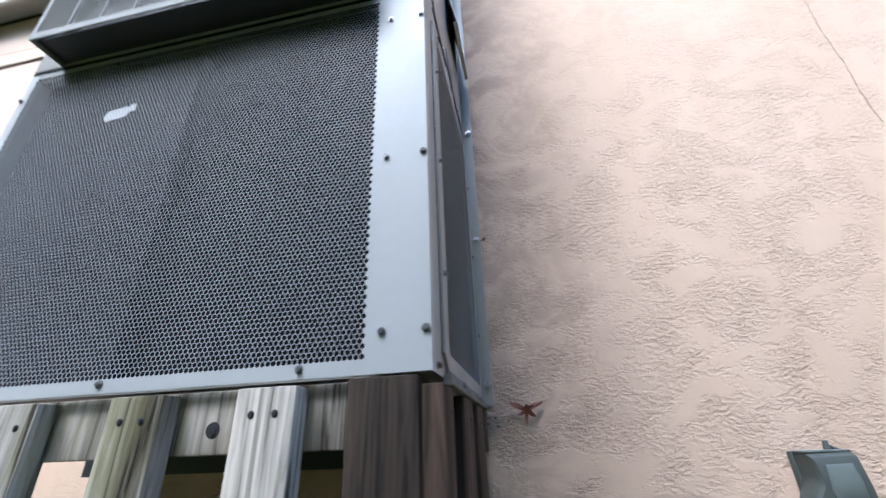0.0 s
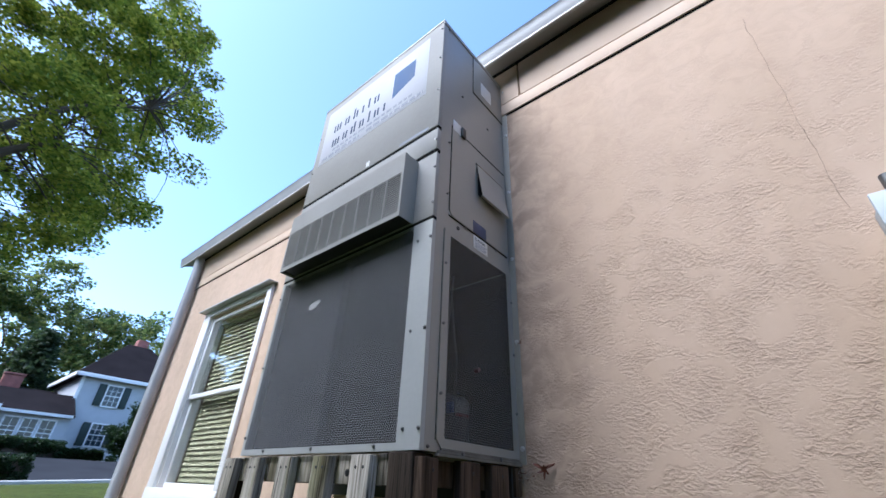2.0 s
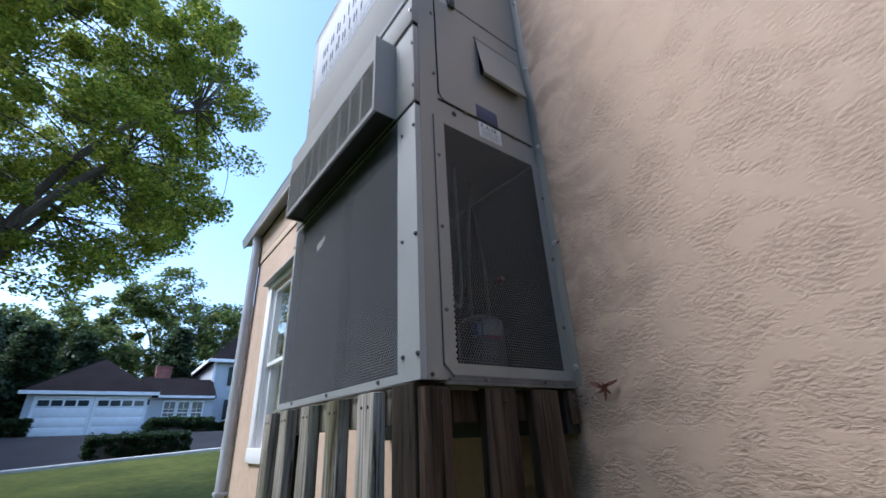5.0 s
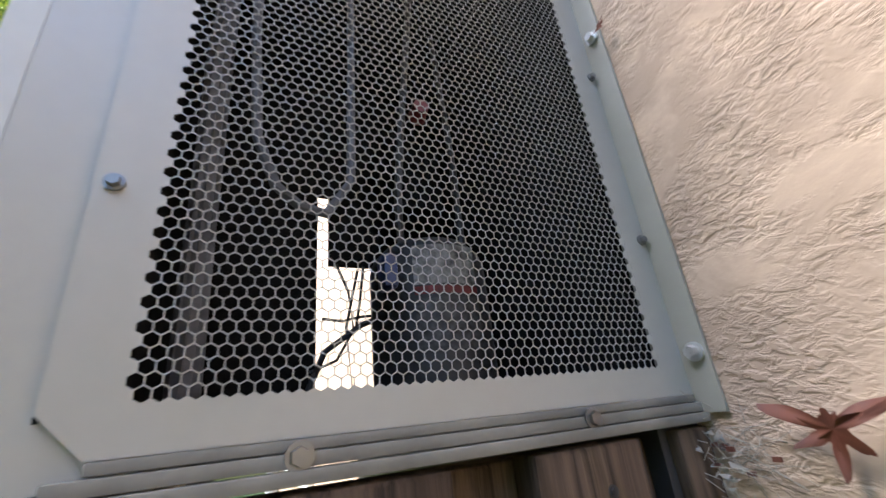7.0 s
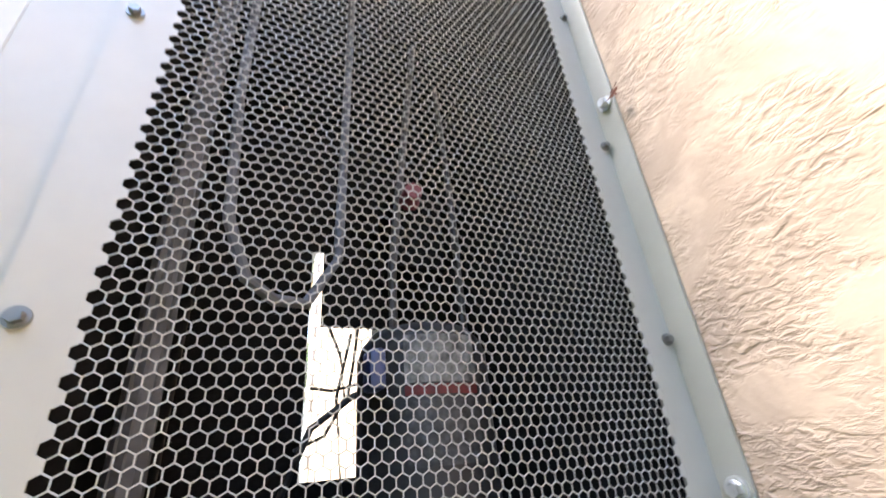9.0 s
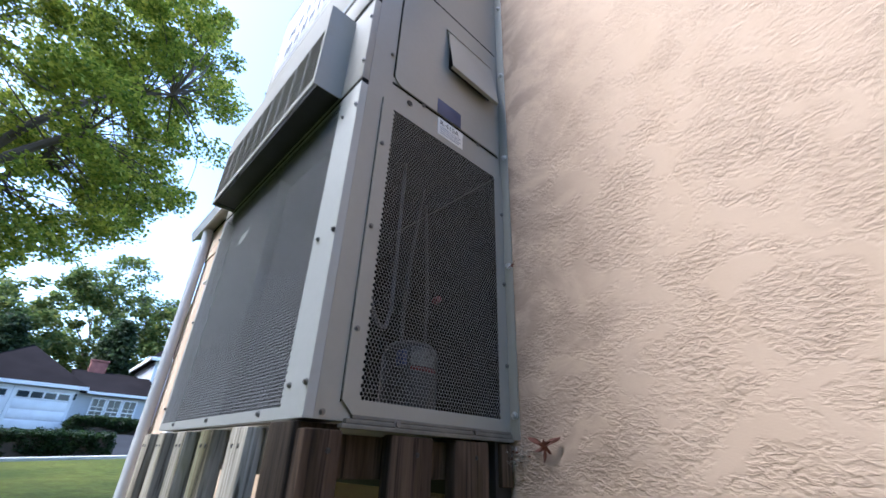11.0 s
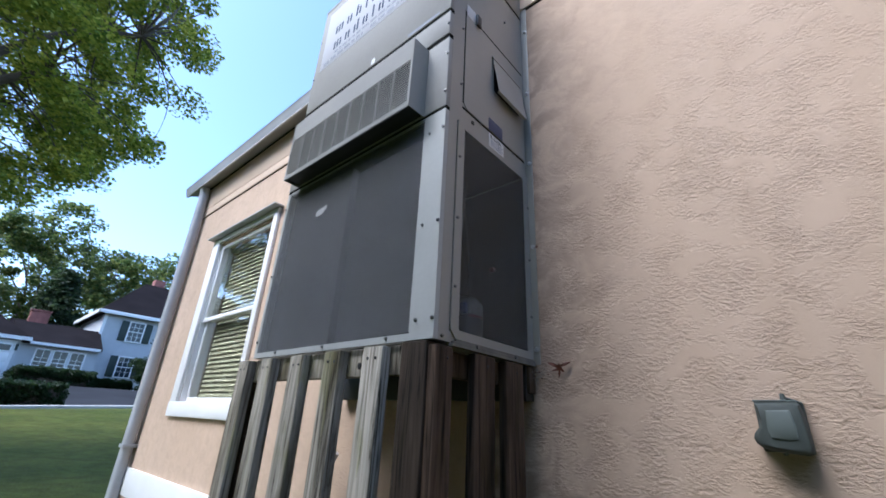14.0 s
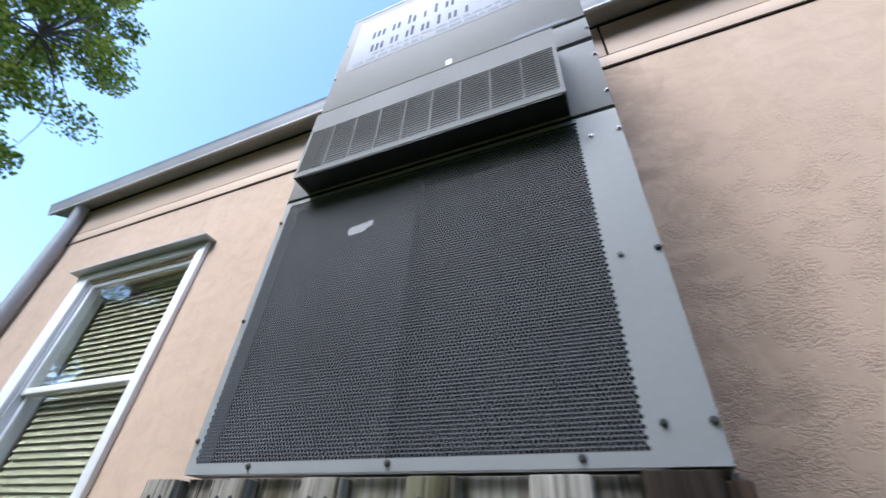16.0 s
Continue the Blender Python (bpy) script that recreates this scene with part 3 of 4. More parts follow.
    # Black plate on the door, drawn for the dark gap behind the flap.
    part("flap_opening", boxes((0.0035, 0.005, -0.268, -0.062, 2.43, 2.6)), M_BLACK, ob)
    # lid panel at the back of the top
    part("lid_panel", boxes((0.0008, 0.004, -0.302, -0.01, 3.135, ZTOP - 0.014), bevel=0.0008), M_STEEL, ob)
    part("panel_gap", boxes((0.0002, 0.0014, -0.306, -0.008, 3.127, 3.135), (0.0002, 0.0014, -0.306, -0.302, 3.13, ZTOP - 0.014)), M_SEAM, ob)
    # screws of the front
    for x, z in ((-0.007, 1.677), (-0.075, 1.677), (-0.008, 1.36), (-0.075, 1.36), (-0.007, 2.047), (-0.073, 2.047), (-0.006, 2.21), (-0.006, 2.4), (-0.006, 2.56), (-0.012, 2.9), (-0.012, 3.15), (-0.012, 3.4), (-1.06, 1.37), (-1.06, 1.68), (-1.06, 2.04), (-1.058, 2.9), (-1.058, 3.2), (-1.058, 2.56)):
        screw("screw", (x, f - (0.004 if z > 2.5 else 0.001 if z > 2.13 else 0), z), (0, -1, 0), 0.0045 if x > -0.05 else 0.0042, ob, M_BLACK if (x, z) == (-0.007, 1.677) else None)
    for x in (-0.2, -0.546, -0.881):
        screw("screw", (x, f, 1.314), (0, -1, 0), 0.0045, ob)
    for y, z in ((-0.489, 1.474), (-0.489, 1.715), (-0.489, 1.96), (-0.012, 1.477), (-0.012, 1.716), (-0.012, 1.96)):
        screw("screw", (0.006, y, z), (1, 0, 0), 0.0042, ob)
    for y, z in ((-0.535, 1.312), (-0.49, 2.3), (-0.49, 2.6), (-0.4, 3.0), (-0.17, 2.95), (-0.36, 2.19), (-0.12, 2.19), (-0.53, 3.43)):
        screw("screw", (0.001, y, z), (1, 0, 0), 0.004, ob, M_BLACK if z == 3.0 else None)
    for y in (-0.373, -0.144):
        screw("screw", (0.012, y, ZB + 0.003), (1, 0, 0), 0.006, ob, head=0.005)
    bm = bmesh.new()
    cyl(bm, (0.0005, -0.411, 2.163), (0.003, -0.411, 2.163), 0.009, n=20)
    part("plug", bm, M_BLACK, ob)
    # rain hood with its louvres
    hood(ob)
    inside(ob)
    labels(ob)
    settle(ob)
    fl.matrix_parent_inverse = Matrix.Translation(ob.location).inverted()


def hood(ob):
    x0, x1, y0, z0, z1 = -0.975, -0.108, -0.652, 2.14, 2.475
    f = -UD - 0.001
    h = part("rain_hood", boxes((x1 - 0.003, x1, y0 + 0.0, f, z0, z1), (x0, x0 + 0.003, y0, f, z0, z1), (x0, x1, y0, f, z1, z1 + 0.003)), M_STEEL, ob, "projecting louvred intake hood")
    part("hood_face", holed(x0, x1, z0, z1 + 0.003, x0 + 0.012, x1 - 0.012, z0 + 0.02, z1 - 0.105, lambda u, v, d: (u, y0 - 0.003 + d, v), 0.003), M_UPPER, h)
    # Two black sheets stand in for the darkness inside the open hood.
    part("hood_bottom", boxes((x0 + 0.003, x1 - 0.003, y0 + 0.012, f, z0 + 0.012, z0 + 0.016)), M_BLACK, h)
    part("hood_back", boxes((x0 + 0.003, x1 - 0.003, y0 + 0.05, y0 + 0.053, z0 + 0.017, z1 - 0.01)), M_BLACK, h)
    n = 9
    w = (x1 - x0 - 0.024) / n
    for i in range(1, n):
        x = x0 + 0.012 + i * w
        part("mullion", boxes((x - 0.002, x + 0.002, y0 - 0.003, y0 + 0.004, z0 + 0.02, z1 - 0.105)), M_UPPER, h)
    m = 18
    lou = None
    for k in range(m):
        z = z0 + 0.026 + (z1 - z0 - 0.137) * k / (m - 1)
        if lou is None:
            bm = boxes((x0 + 0.012, x1 - 0.012, -0.001, 0.001, -0.0023, 0.0023), bevel=0.0004)
            bmesh.ops.rotate(bm, verts=bm.verts, matrix=Matrix.Rotation(radians(-12), 3, "X"))
            lou = s = part("louvre", bm, M_UPPER, h)
        else:
            s = new("louvre", lou.data)
            s.parent = h
        s.location = (0, y0 - 0.001, z)


def inside(ob):
    """What shows through the screens: the divider with its gap, compressor, pipes and coil."""
    xd = -0.57
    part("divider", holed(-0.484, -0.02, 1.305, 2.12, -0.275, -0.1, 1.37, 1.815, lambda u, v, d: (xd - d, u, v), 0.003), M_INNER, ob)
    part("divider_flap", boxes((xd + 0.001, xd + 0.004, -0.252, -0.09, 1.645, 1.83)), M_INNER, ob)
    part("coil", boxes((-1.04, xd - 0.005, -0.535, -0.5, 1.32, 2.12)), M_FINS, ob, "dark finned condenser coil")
    # Added black sheet: blocks daylight and gives the compartment its darkness.
    part("baffle", boxes((xd - 0.06, -0.03, -0.49, -0.486, 1.32, 2.12)), M_INNER, ob, "added black sheet standing in for the dark compartment")
    part("base_pan", boxes((-1.05, -0.012, -0.55, -0.03, 1.304, 1.318)), M_BLACK, ob)
    bm = bmesh.new()
    c = Vector((-0.2, -0.185))
    rings = []
    for z, r in ((1.33, 0.05), (1.345, 0.078), (1.5, 0.078), (1.515, 0.073), (1.53, 0.06), (1.54, 0.03), (1.545, 0.01)):
        rings.append([bm.verts.new((c.x + r * math.cos(a), c.y + r * math.sin(a), z)) for a in [2 * math.pi * k / 32 for k in range(32)]])
    for a, b in zip(rings, rings[1:]):
        for k in range(32):
            bm.faces.new((a[k], a[(k + 1) % 32], b[(k + 1) % 32], b[k]))
    bm.faces.new(rings[-1])
    comp = part("compressor", bm, M_BLACK, ob, "black compressor with a grey label")
    cols = (("label_plate", 1.462, 1.512, M_PRINT), ("label_band", 1.45, 1.46, M_PRINTRED), ("label_plate", 1.385, 1.445, M_PRINTDK))
    for nm, za, zb, mt in cols:
        bm = bmesh.new()
        pts = [(c.x + 0.0792 * math.cos(radians(a)), c.y + 0.0792 * math.sin(radians(a))) for a in range(-36, 30, 6)]
        lo = [bm.verts.new((x, y, za)) for x, y in pts]
        hi = [bm.verts.new((x, y, zb)) for x, y in pts]
        for k in range(len(pts) - 1):
            bm.faces.new((lo[k], lo[k + 1], hi[k + 1], hi[k]))
        part(nm, bm, mt, comp)
    part("terminal_box", boxes((-0.15, -0.12, -0.272, -0.255, 1.455, 1.495), bevel=0.004), M_LBLUE, ob, "small blue terminal cover")
    runs = (((-0.09, -0.42, 2.1), (-0.09, -0.42, 1.75), (-0.09, -0.41, 1.6), (-0.09, -0.39, 1.545), (-0.1, -0.365, 1.53), (-0.12, -0.335, 1.535), (-0.15, -0.3, 1.6), (-0.16, -0.29, 2.1)),
            ((-0.12, -0.45, 2.1), (-0.12, -0.455, 1.7), (-0.13, -0.45, 1.34)),
            ((-0.24, -0.1, 1.54), (-0.24, -0.1, 1.7), (-0.26, -0.09, 1.8), (-0.3, -0.08, 2.1)),
            ((-0.2, -0.22, 1.53), (-0.2, -0.22, 1.62), (-0.22, -0.2, 1.75), (-0.22, -0.16, 2.1)),
            ((-0.5, -0.32, 1.33), (-0.5, -0.27, 1.45), (-0.5, -0.2, 1.5), (-0.5, -0.15, 1.52)),
            ((-0.52, -0.21, 1.33), (-0.52, -0.225, 1.5), (-0.52, -0.2, 1.62)),
            ((-0.53, -0.27, 1.52), (-0.53, -0.23, 1.515), (-0.53, -0.19, 1.525), (-0.53, -0.12, 1.53)),
            ((-0.54, -0.24, 1.64), (-0.54, -0.215, 1.58), (-0.54, -0.205, 1.5), (-0.54, -0.24, 1.44), (-0.54, -0.29, 1.42)),
            ((-0.545, -0.18, 1.64), (-0.545, -0.19, 1.56), (-0.545, -0.2, 1.5)))
    for i, pts in enumerate(runs):
        part("pipe", tube(pts, (0.0055, 0.014, 0.006, 0.006)[i] if i < 4 else (0.006 if i == 4 else 0.003)), (M_DUSTY if i < 2 else M_COPPER) if i < 4 else M_BLACK, ob)
    # Short red cone stands in for a leaf caught in the screen.
    bm = bmesh.new()
    cyl(bm, (-0.014, -0.265, 1.599), (0.004, -0.267, 1.6), 0.0095, 0.0078, n=12)
    part("valve_cap", bm, M_RED, ob, "dark red bit of leaf caught in the side screen")
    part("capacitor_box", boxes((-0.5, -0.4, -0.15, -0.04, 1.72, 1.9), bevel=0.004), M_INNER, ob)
    bm = bmesh.new()
    rounded_plate(bm, -0.775, -0.71, 1.918, 1.95, 0.012, lambda u, v, d: (u, -0.563 - d, v + 0.12 * (u + 0.74)), 0.001)
    box(bm, -0.712, -0.694, -0.564, -0.563, 1.935, 1.955)
    part("coil_sticker", bm, M_LABEL, ob, "torn white sticker behind the screen")


def flat_on_side(y0, y1, z0, z1, lift):
    return (0.0005 + lift, 0.0015 + lift, y0, y1, z0, z1)


def words(name, text, size, m, material, parent):
    cu = bpy.data.curves.new(name, "FONT")
    cu.body, cu.size, cu.extrude = text, size, 0.0003
    tmp = bpy.data.objects.new(name, cu)
    me = bpy.data.meshes.new_from_object(tmp)
    bpy.data.objects.remove(tmp)
    me.transform(m)
    me.materials.clear()
    me.materials.append(material)
    ob = new(name, me)
    ob.parent = parent
    return ob


def labels(ob):
    f = -UD - 0.0042
    sg = part("sign_sheet", boxes((-1.012, -0.098, f - 0.001, f, 2.93, 3.4), bevel=0.0004), M_SIGN, ob, "white advertising sheet with navy shapes")
    # four-sided emblem
    bm = bmesh.new()
    a = [bm.verts.new((x, f - 0.002, z)) for x, z in ((-0.364, 3.087), (-0.195, 3.15), (-0.195, 3.295), (-0.364, 3.295))]
    bm.faces.new(a)
    part("emblem", bm, M_EMBLEM, sg)
    # the name, as plain upright bars of its size: l is a short bar, T a tall one, a gap parts the groups
    rng = random.Random(4)
    for z, x0, x1, bars in ((3.165, -0.91, -0.5, "lll ll Tl l T ll"), (3.035, -0.9, -0.43, "lll ll lT ll T ll l")):
        step = (x1 - x0) / (len(bars) - 1)
        for k, kind_of in enumerate(bars):
            if kind_of != " ":
                x = x0 + k * step
                part("bar", boxes((x, x + 0.014, f - 0.0022, f - 0.0012, z, z + (0.088 if kind_of == "T" else 0.06))), M_NAVY, sg)
    for z, x0, x1, hgt in ((2.995, -0.88, -0.2, 0.016), (2.955, -0.98, -0.62, 0.02), (2.955, -0.56, -0.12, 0.02)):
        x = x0
        while x < x1:
            w = rng.uniform(0.02, 0.06)
            part("text_bar", boxes((x, min(x + w, x1), f - 0.002, f - 0.0012, z, z + hgt)), M_GREYTXT, sg)
            x += w + 0.012
    part("spot", boxes((-0.5, -0.475, f - 0.001, f, 2.655, 2.69)), M_LABEL, ob)
    part("small_text", boxes((-0.25, -0.06, f - 0.0005, f, 2.655, 2.672)), M_GREYTXT, ob)
    # side labels
    part("blue_plate", boxes(flat_on_side(-0.308, -0.205, 2.2, 2.262, 0.004), bevel=0.0003), M_LBLUE, ob)
    wl = part("white_label", boxes(flat_on_side(-0.3, -0.192, 2.124, 2.19, 0.0005), bevel=0.0003), M_LABEL, ob)
    words("lettering", "R-410A", 0.026, Matrix.Translation((0.0023, -0.292, 2.165)) @ Matrix.Rotation(radians(90), 4, "Z") @ Matrix.Rotation(radians(90), 4, "X"), M_BLACK, wl)
    for k in range(4):
        part("text_bar", boxes((0.002, 0.0024, -0.29, -0.2 - 0.01 * (k % 2), 2.156 - 0.008 * k, 2.159 - 0.008 * k)), M_GREYTXT, wl)
    part("white_label", boxes(flat_on_side(-0.47, -0.41, 2.705, 2.77, 0.003), bevel=0.0003), M_LABEL, ob)
    part("latch", boxes((0.002, 0.016, -0.41, -0.38, 2.7, 2.76), bevel=0.002), M_BLACK, ob)
    part("white_label", boxes(flat_on_side(-0.232, -0.13, 3.18, 3.285, 0.004), bevel=0.0003), M_LABEL, ob)


air_conditioner()


# ---- slatted wooden skirt under the unit ----
def board(x0, x1, y0, y1, z0, z1, material, parent, name="slat", tilt=0.0):
    w, d, h = x1 - x0, y1 - y0, z1 - z0
    bm = boxes((-w / 2, w / 2, -d / 2, d / 2, 0, h), bevel=0.004)
    ob = part(name, bm, material, parent)
    ob.location = ((x0 + x1) / 2, (y0 + y1) / 2, z0)
    ob.rotation_euler = (0, radians(tilt), 0)
    return ob


def skirt():
    ob = thing("slatted_skirt", (-0.55, -0.3, 0), "weathered grey wooden slat fence under the air conditioner", "fence")
    tops = ZB - 0.004
    for x, t in ((-1.11, 0.2), (-0.895, -0.3), (-0.676, 0.2), (-0.448, 0.0), (-0.24, 0.2)):
        s = board(x - 0.046, x + 0.046, -0.59, -0.552, 0.0, tops - 0.006, M_WOOD, ob, tilt=t)
        for dx in (-0.018, 0.018):
            screw("nail", (dx, -0.0192, 1.254), (0, -1, 0), 0.0035, s, M_BLACK, 0.002)
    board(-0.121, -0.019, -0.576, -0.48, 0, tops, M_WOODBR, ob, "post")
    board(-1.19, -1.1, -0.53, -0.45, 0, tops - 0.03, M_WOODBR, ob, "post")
    for z in (1.205, 0.35):
        rail = board(-1.15, -0.123, -0.551, -0.513, z, z + 0.09, M_WOOD, ob, "rail")
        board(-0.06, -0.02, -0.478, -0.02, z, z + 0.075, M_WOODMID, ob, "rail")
        if z > 1:
            screw("knot_hole", (0.297, -0.0192, 0.034), (0, -1, 0), 0.008, rail, M_BLACK, 0.002)
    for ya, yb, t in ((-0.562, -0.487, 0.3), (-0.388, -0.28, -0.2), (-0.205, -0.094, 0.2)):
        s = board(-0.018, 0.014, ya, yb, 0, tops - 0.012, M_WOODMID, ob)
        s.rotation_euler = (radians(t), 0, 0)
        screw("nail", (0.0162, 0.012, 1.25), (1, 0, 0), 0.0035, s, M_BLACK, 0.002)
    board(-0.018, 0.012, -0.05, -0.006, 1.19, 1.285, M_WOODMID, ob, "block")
    settle(ob)


skirt()


def under_shade():
    # Black strip on the wall, added for the shade under the unit.
    ob = part("support_channel", boxes((-UW - 0.05, 0.0, -0.06, -0.001, 1.165, 1.293), bevel=0.003), M_BLACK)
    tagged(ob, "black strip standing in for shade under the air conditioner", "bracket")


under_shade()


def drain_pipe():
    ob = part("drain_pipe", tube([(-1.0, -0.16, 0), (-1.0, -0.16, 0.7), (-0.99, -0.16, 0.86), (-0.96, -0.15, 0.93)], 0.024, 14), M_WHITE)
    tagged(ob, "white plastic drain pipe behind the wooden slats", "pipe")


drain_pipe()


# ---- leaves and webs caught on things ----
def dry_leaf(at, m, size, label):
    """A lobed dry oak leaf, curled."""
    bm = bmesh.new()
    lobes = ((25, 0.5, 13), (155, 0.52, 12), (92, 0.16, 14), (205, 0.3, 14), (262, 0.36, 12), (318, 0.28, 15), (58, 0.14, 9))
    n = 84
    hub = bm.verts.new((0, 0, 0))
    rings = []
    for f in (0.5, 1.0):
        ring = []
        for k in range(n):
            a = 360 * k / n
            r = 0.11
            for at_a, long_l, wide in lobes:
                d = (a - at_a + 180) % 360 - 180
                r = max(r, 0.08 + (long_l - 0.08) * max(0.0, 1 - abs(d) / (2.1 * wide)) ** 1.15)
            r *= f * (1 + 0.06 * math.sin(a * 0.31 + size * 400))
            x, y = r * math.cos(radians(a)), r * math.sin(radians(a))
            ring.append(bm.verts.new((size * x, size * y, size * (0.5 * x * x - 0.35 * y * y + 0.06 * math.sin(9 * x + 7 * y)))))
        rings.append(ring)
    for k in range(n):
        j = (k + 1) % n
        bm.faces.new((hub, rings[0][k], rings[0][j]))
        bm.faces.new((rings[0][k], rings[1][k], rings[1][j], rings[0][j]))
    ob = part("dry_leaf", bm, M_DRYLEAF)
    ob.matrix_world = Matrix.Translation(at) @ m
    return tagged(ob, label, "leaf", group="dry leaves")


dry_leaf((0.115, -0.02, 1.28), pose(0, 0, 0, 84, 0, 6), 0.098, "brown dry oak leaf caught on the stucco wall")
dry_leaf((0.045, -0.02, 1.765), pose(0, 0, 0, 60, -40, 20), 0.034, "small reddish dry leaf caught beside a bolt")


def web():
    """Tangled strands with torn shreds and crumbs of leaf caught in them."""
    rng = random.Random(9)
    ob = thing("cobweb", (0.04, -0.015, 1.25), "dusty torn cobweb with crumbs under the corner of the unit", "cobweb")
    bm = bmesh.new()

    def spot():
        return Vector((0.012 + abs(rng.gauss(0, 0.028)), -0.001 - abs(rng.gauss(0, 0.016)), 1.27 + rng.gauss(-0.012, 0.016)))
    for _ in range(110):
        p = spot()
        q = p + Vector((rng.gauss(0, 0.018), rng.gauss(0, 0.008), rng.gauss(0, 0.014)))
        cyl(bm, p, q, 0.0003, n=4)
    part("silk", bm, M_SILK, ob)["kind"] = "stuff"
    for _ in range(14):
        bm = bmesh.new()
        p = spot()
        ring = [p + Vector((rng.gauss(0, 0.005), rng.gauss(0, 0.003), rng.gauss(0, 0.003))) for _ in range(4)]
        bm.faces.new([bm.verts.new(v) for v in ring])
        part("shred", bm, M_SILK, ob, smooth=False)
    for _ in range(7):
        p = spot()
        part("crumb", boxes((p.x - 0.003, p.x + 0.004, p.y - 0.001, p.y + 0.001, p.z - 0.002, p.z + 0.002)), M_DRYLEAF, ob)
    settle(ob)


web()


# ---- boxes on the wall ----
def outlet_cover():
    ob = thing("outlet_cover", (0.71, 0, 1.04), "grey-green weatherproof outlet cover on the stucco wall", "outlet cover")
    part("back_plate", boxes((0.66, 0.762, -0.018, 0.0, 1.05, 1.17), bevel=0.004), M_LAMPBOX, ob)

    def loft(outline, steps):
        """An outline in x and z drawn out from the wall, shrunk about its middle at each step (y, scale)."""
        bm = bmesh.new()
        cx, cz = sum(p[0] for p in outline) / len(outline), sum(p[1] for p in outline) / len(outline)
        rings = [[bm.verts.new((cx + (x - cx) * k, y, cz + (z - cz) * k)) for x, z in outline] for y, k in steps]
        for a, b in zip(rings, rings[1:]):
            for i in range(len(a)):
                j = (i + 1) % len(a)
                bm.faces.new((a[i], a[j], b[j], b[i]))
        bm.faces.new(rings[-1])
        return bm
    shell = [(0.664, 1.166), (0.667, 1.125), (0.665, 1.108), (0.652, 1.092), (0.648, 1.08), (0.652, 1.068), (0.664, 1.058), (0.69, 1.052), (0.748, 1.046), (0.759, 1.05), (0.763, 1.062), (0.762, 1.11), (0.756, 1.162), (0.748, 1.168)]
    part("lid", loft(shell, ((-0.018, 1.0), (-0.05, 1.0), (-0.064, 0.97), (-0.073, 0.9), (-0.077, 0.78))), M_LAMPBOX, ob)
    pane = [(0.686, 1.145), (0.682, 1.1), (0.686, 1.082), (0.72, 1.078), (0.738, 1.082), (0.74, 1.11), (0.734, 1.147)]
    part("lens", loft(pane, ((-0.07, 1.0), (-0.079, 1.0), (-0.081, 0.9))), M_CLEAR, ob)
    part("top_lip", boxes((0.662, 0.75, -0.062, -0.018, 1.1665, 1.171), bevel=0.0015), M_CLEAR, ob)
    bm = bmesh.new()
    cyl(bm, (0.725, -0.034, 1.171), (0.725, -0.034, 1.188), 0.007, 0.005)
    cyl(bm, (0.725, -0.03, 1.18), (0.757, -0.022, 1.166), 0.0035)
    part("hinge", bm, M_LAMPBOX, ob)
    screw("screw", (0.705, -0.045, 1.05), (0, 0, -1), 0.005, ob)
    settle(ob)


outlet_cover()


def utility_box():
    ob = thing("utility_box", (1.42, 0, 1.66), "pale grey electrical box with a conduit fitting on the wall", "electrical box")
    part("body", boxes((1.235, 1.53, -0.105, 0, 1.66, 1.94), bevel=0.006), M_BOXGREY, ob)
    part("lid", boxes((1.222, 1.543, -0.12, -0.106, 1.645, 1.955), bevel=0.004), M_BOXGREY, ob)
    bm = bmesh.new()
    cyl(bm, (1.29, -0.06, 1.94), (1.29, -0.06, 1.97), 0.024, n=8)
    cyl(bm, (1.29, -0.06, 1.97), (1.29, -0.06, 2.03), 0.017, n=16)
    part("conduit_fitting", bm, M_ZINC, ob)
    settle(ob)
    rng = random.Random(2)
    pts = [(1.195 + rng.uniform(-0.004, 0.004), -0.0015, 2.98 - 0.03 * k) for k in range(34)]
    tagged(part("wall_crack", tube(pts, 0.0009, 5), M_CRACK), "hairline vertical crack in the stucco above the box", "crack", kind="structure")


utility_box()


# ---- trees ----
def leaf_cloud(name, centres, per, spread_r, size, material, parent, seed, droop=0.0):
    """Many small bent leaves round the given centres, as one mesh."""
    rng = np.random.default_rng(seed)
    c = np.repeat(np.array([p[:3] for p in centres]), per, axis=0)
    s = np.repeat(np.array([p[3] for p in centres]), per)[:, None]
    n = len(c)
    d = rng.normal(size=(n, 3))
    d /= np.linalg.norm(d, axis=1)[:, None]
    p = c + d * (rng.random((n, 1)) ** 0.45) * s * np.array([spread_r, spread_r, spread_r * 0.7])
    a = rng.normal(size=(n, 3)) * np.array([1, 1, 0.45]) + np.array([0, 0, -droop])
    a /= np.linalg.norm(a, axis=1)[:, None]
    b = np.cross(a, rng.normal(size=(n, 3)) * 0.55 + np.array([0, 0, 1.0]))
    b /= np.linalg.norm(b, axis=1)[:, None]
    k = size * (0.6 + 0.8 * rng.random((n, 1)))
    up = np.cross(a, b)
    v = np.stack([p - a * k * 0.5, p + b * k * 0.38 + up * k * 0.1, p + a * k * 0.5, p - b * k * 0.38 + up * k * 0.1], axis=1).reshape(-1, 3)
    i = np.arange(n)[:, None] * 4
    f = np.concatenate([i + [0, 1, 2], i + [0, 2, 3]], axis=1).reshape(-1, 3)
    me = bpy.data.meshes.new(name)
    me.from_pydata(v.tolist(), [], f.tolist())
    me.materials.append(material)
    ob = new(name, me)
    ob.parent = parent
    ob["kind"] = "stuff"
    return ob


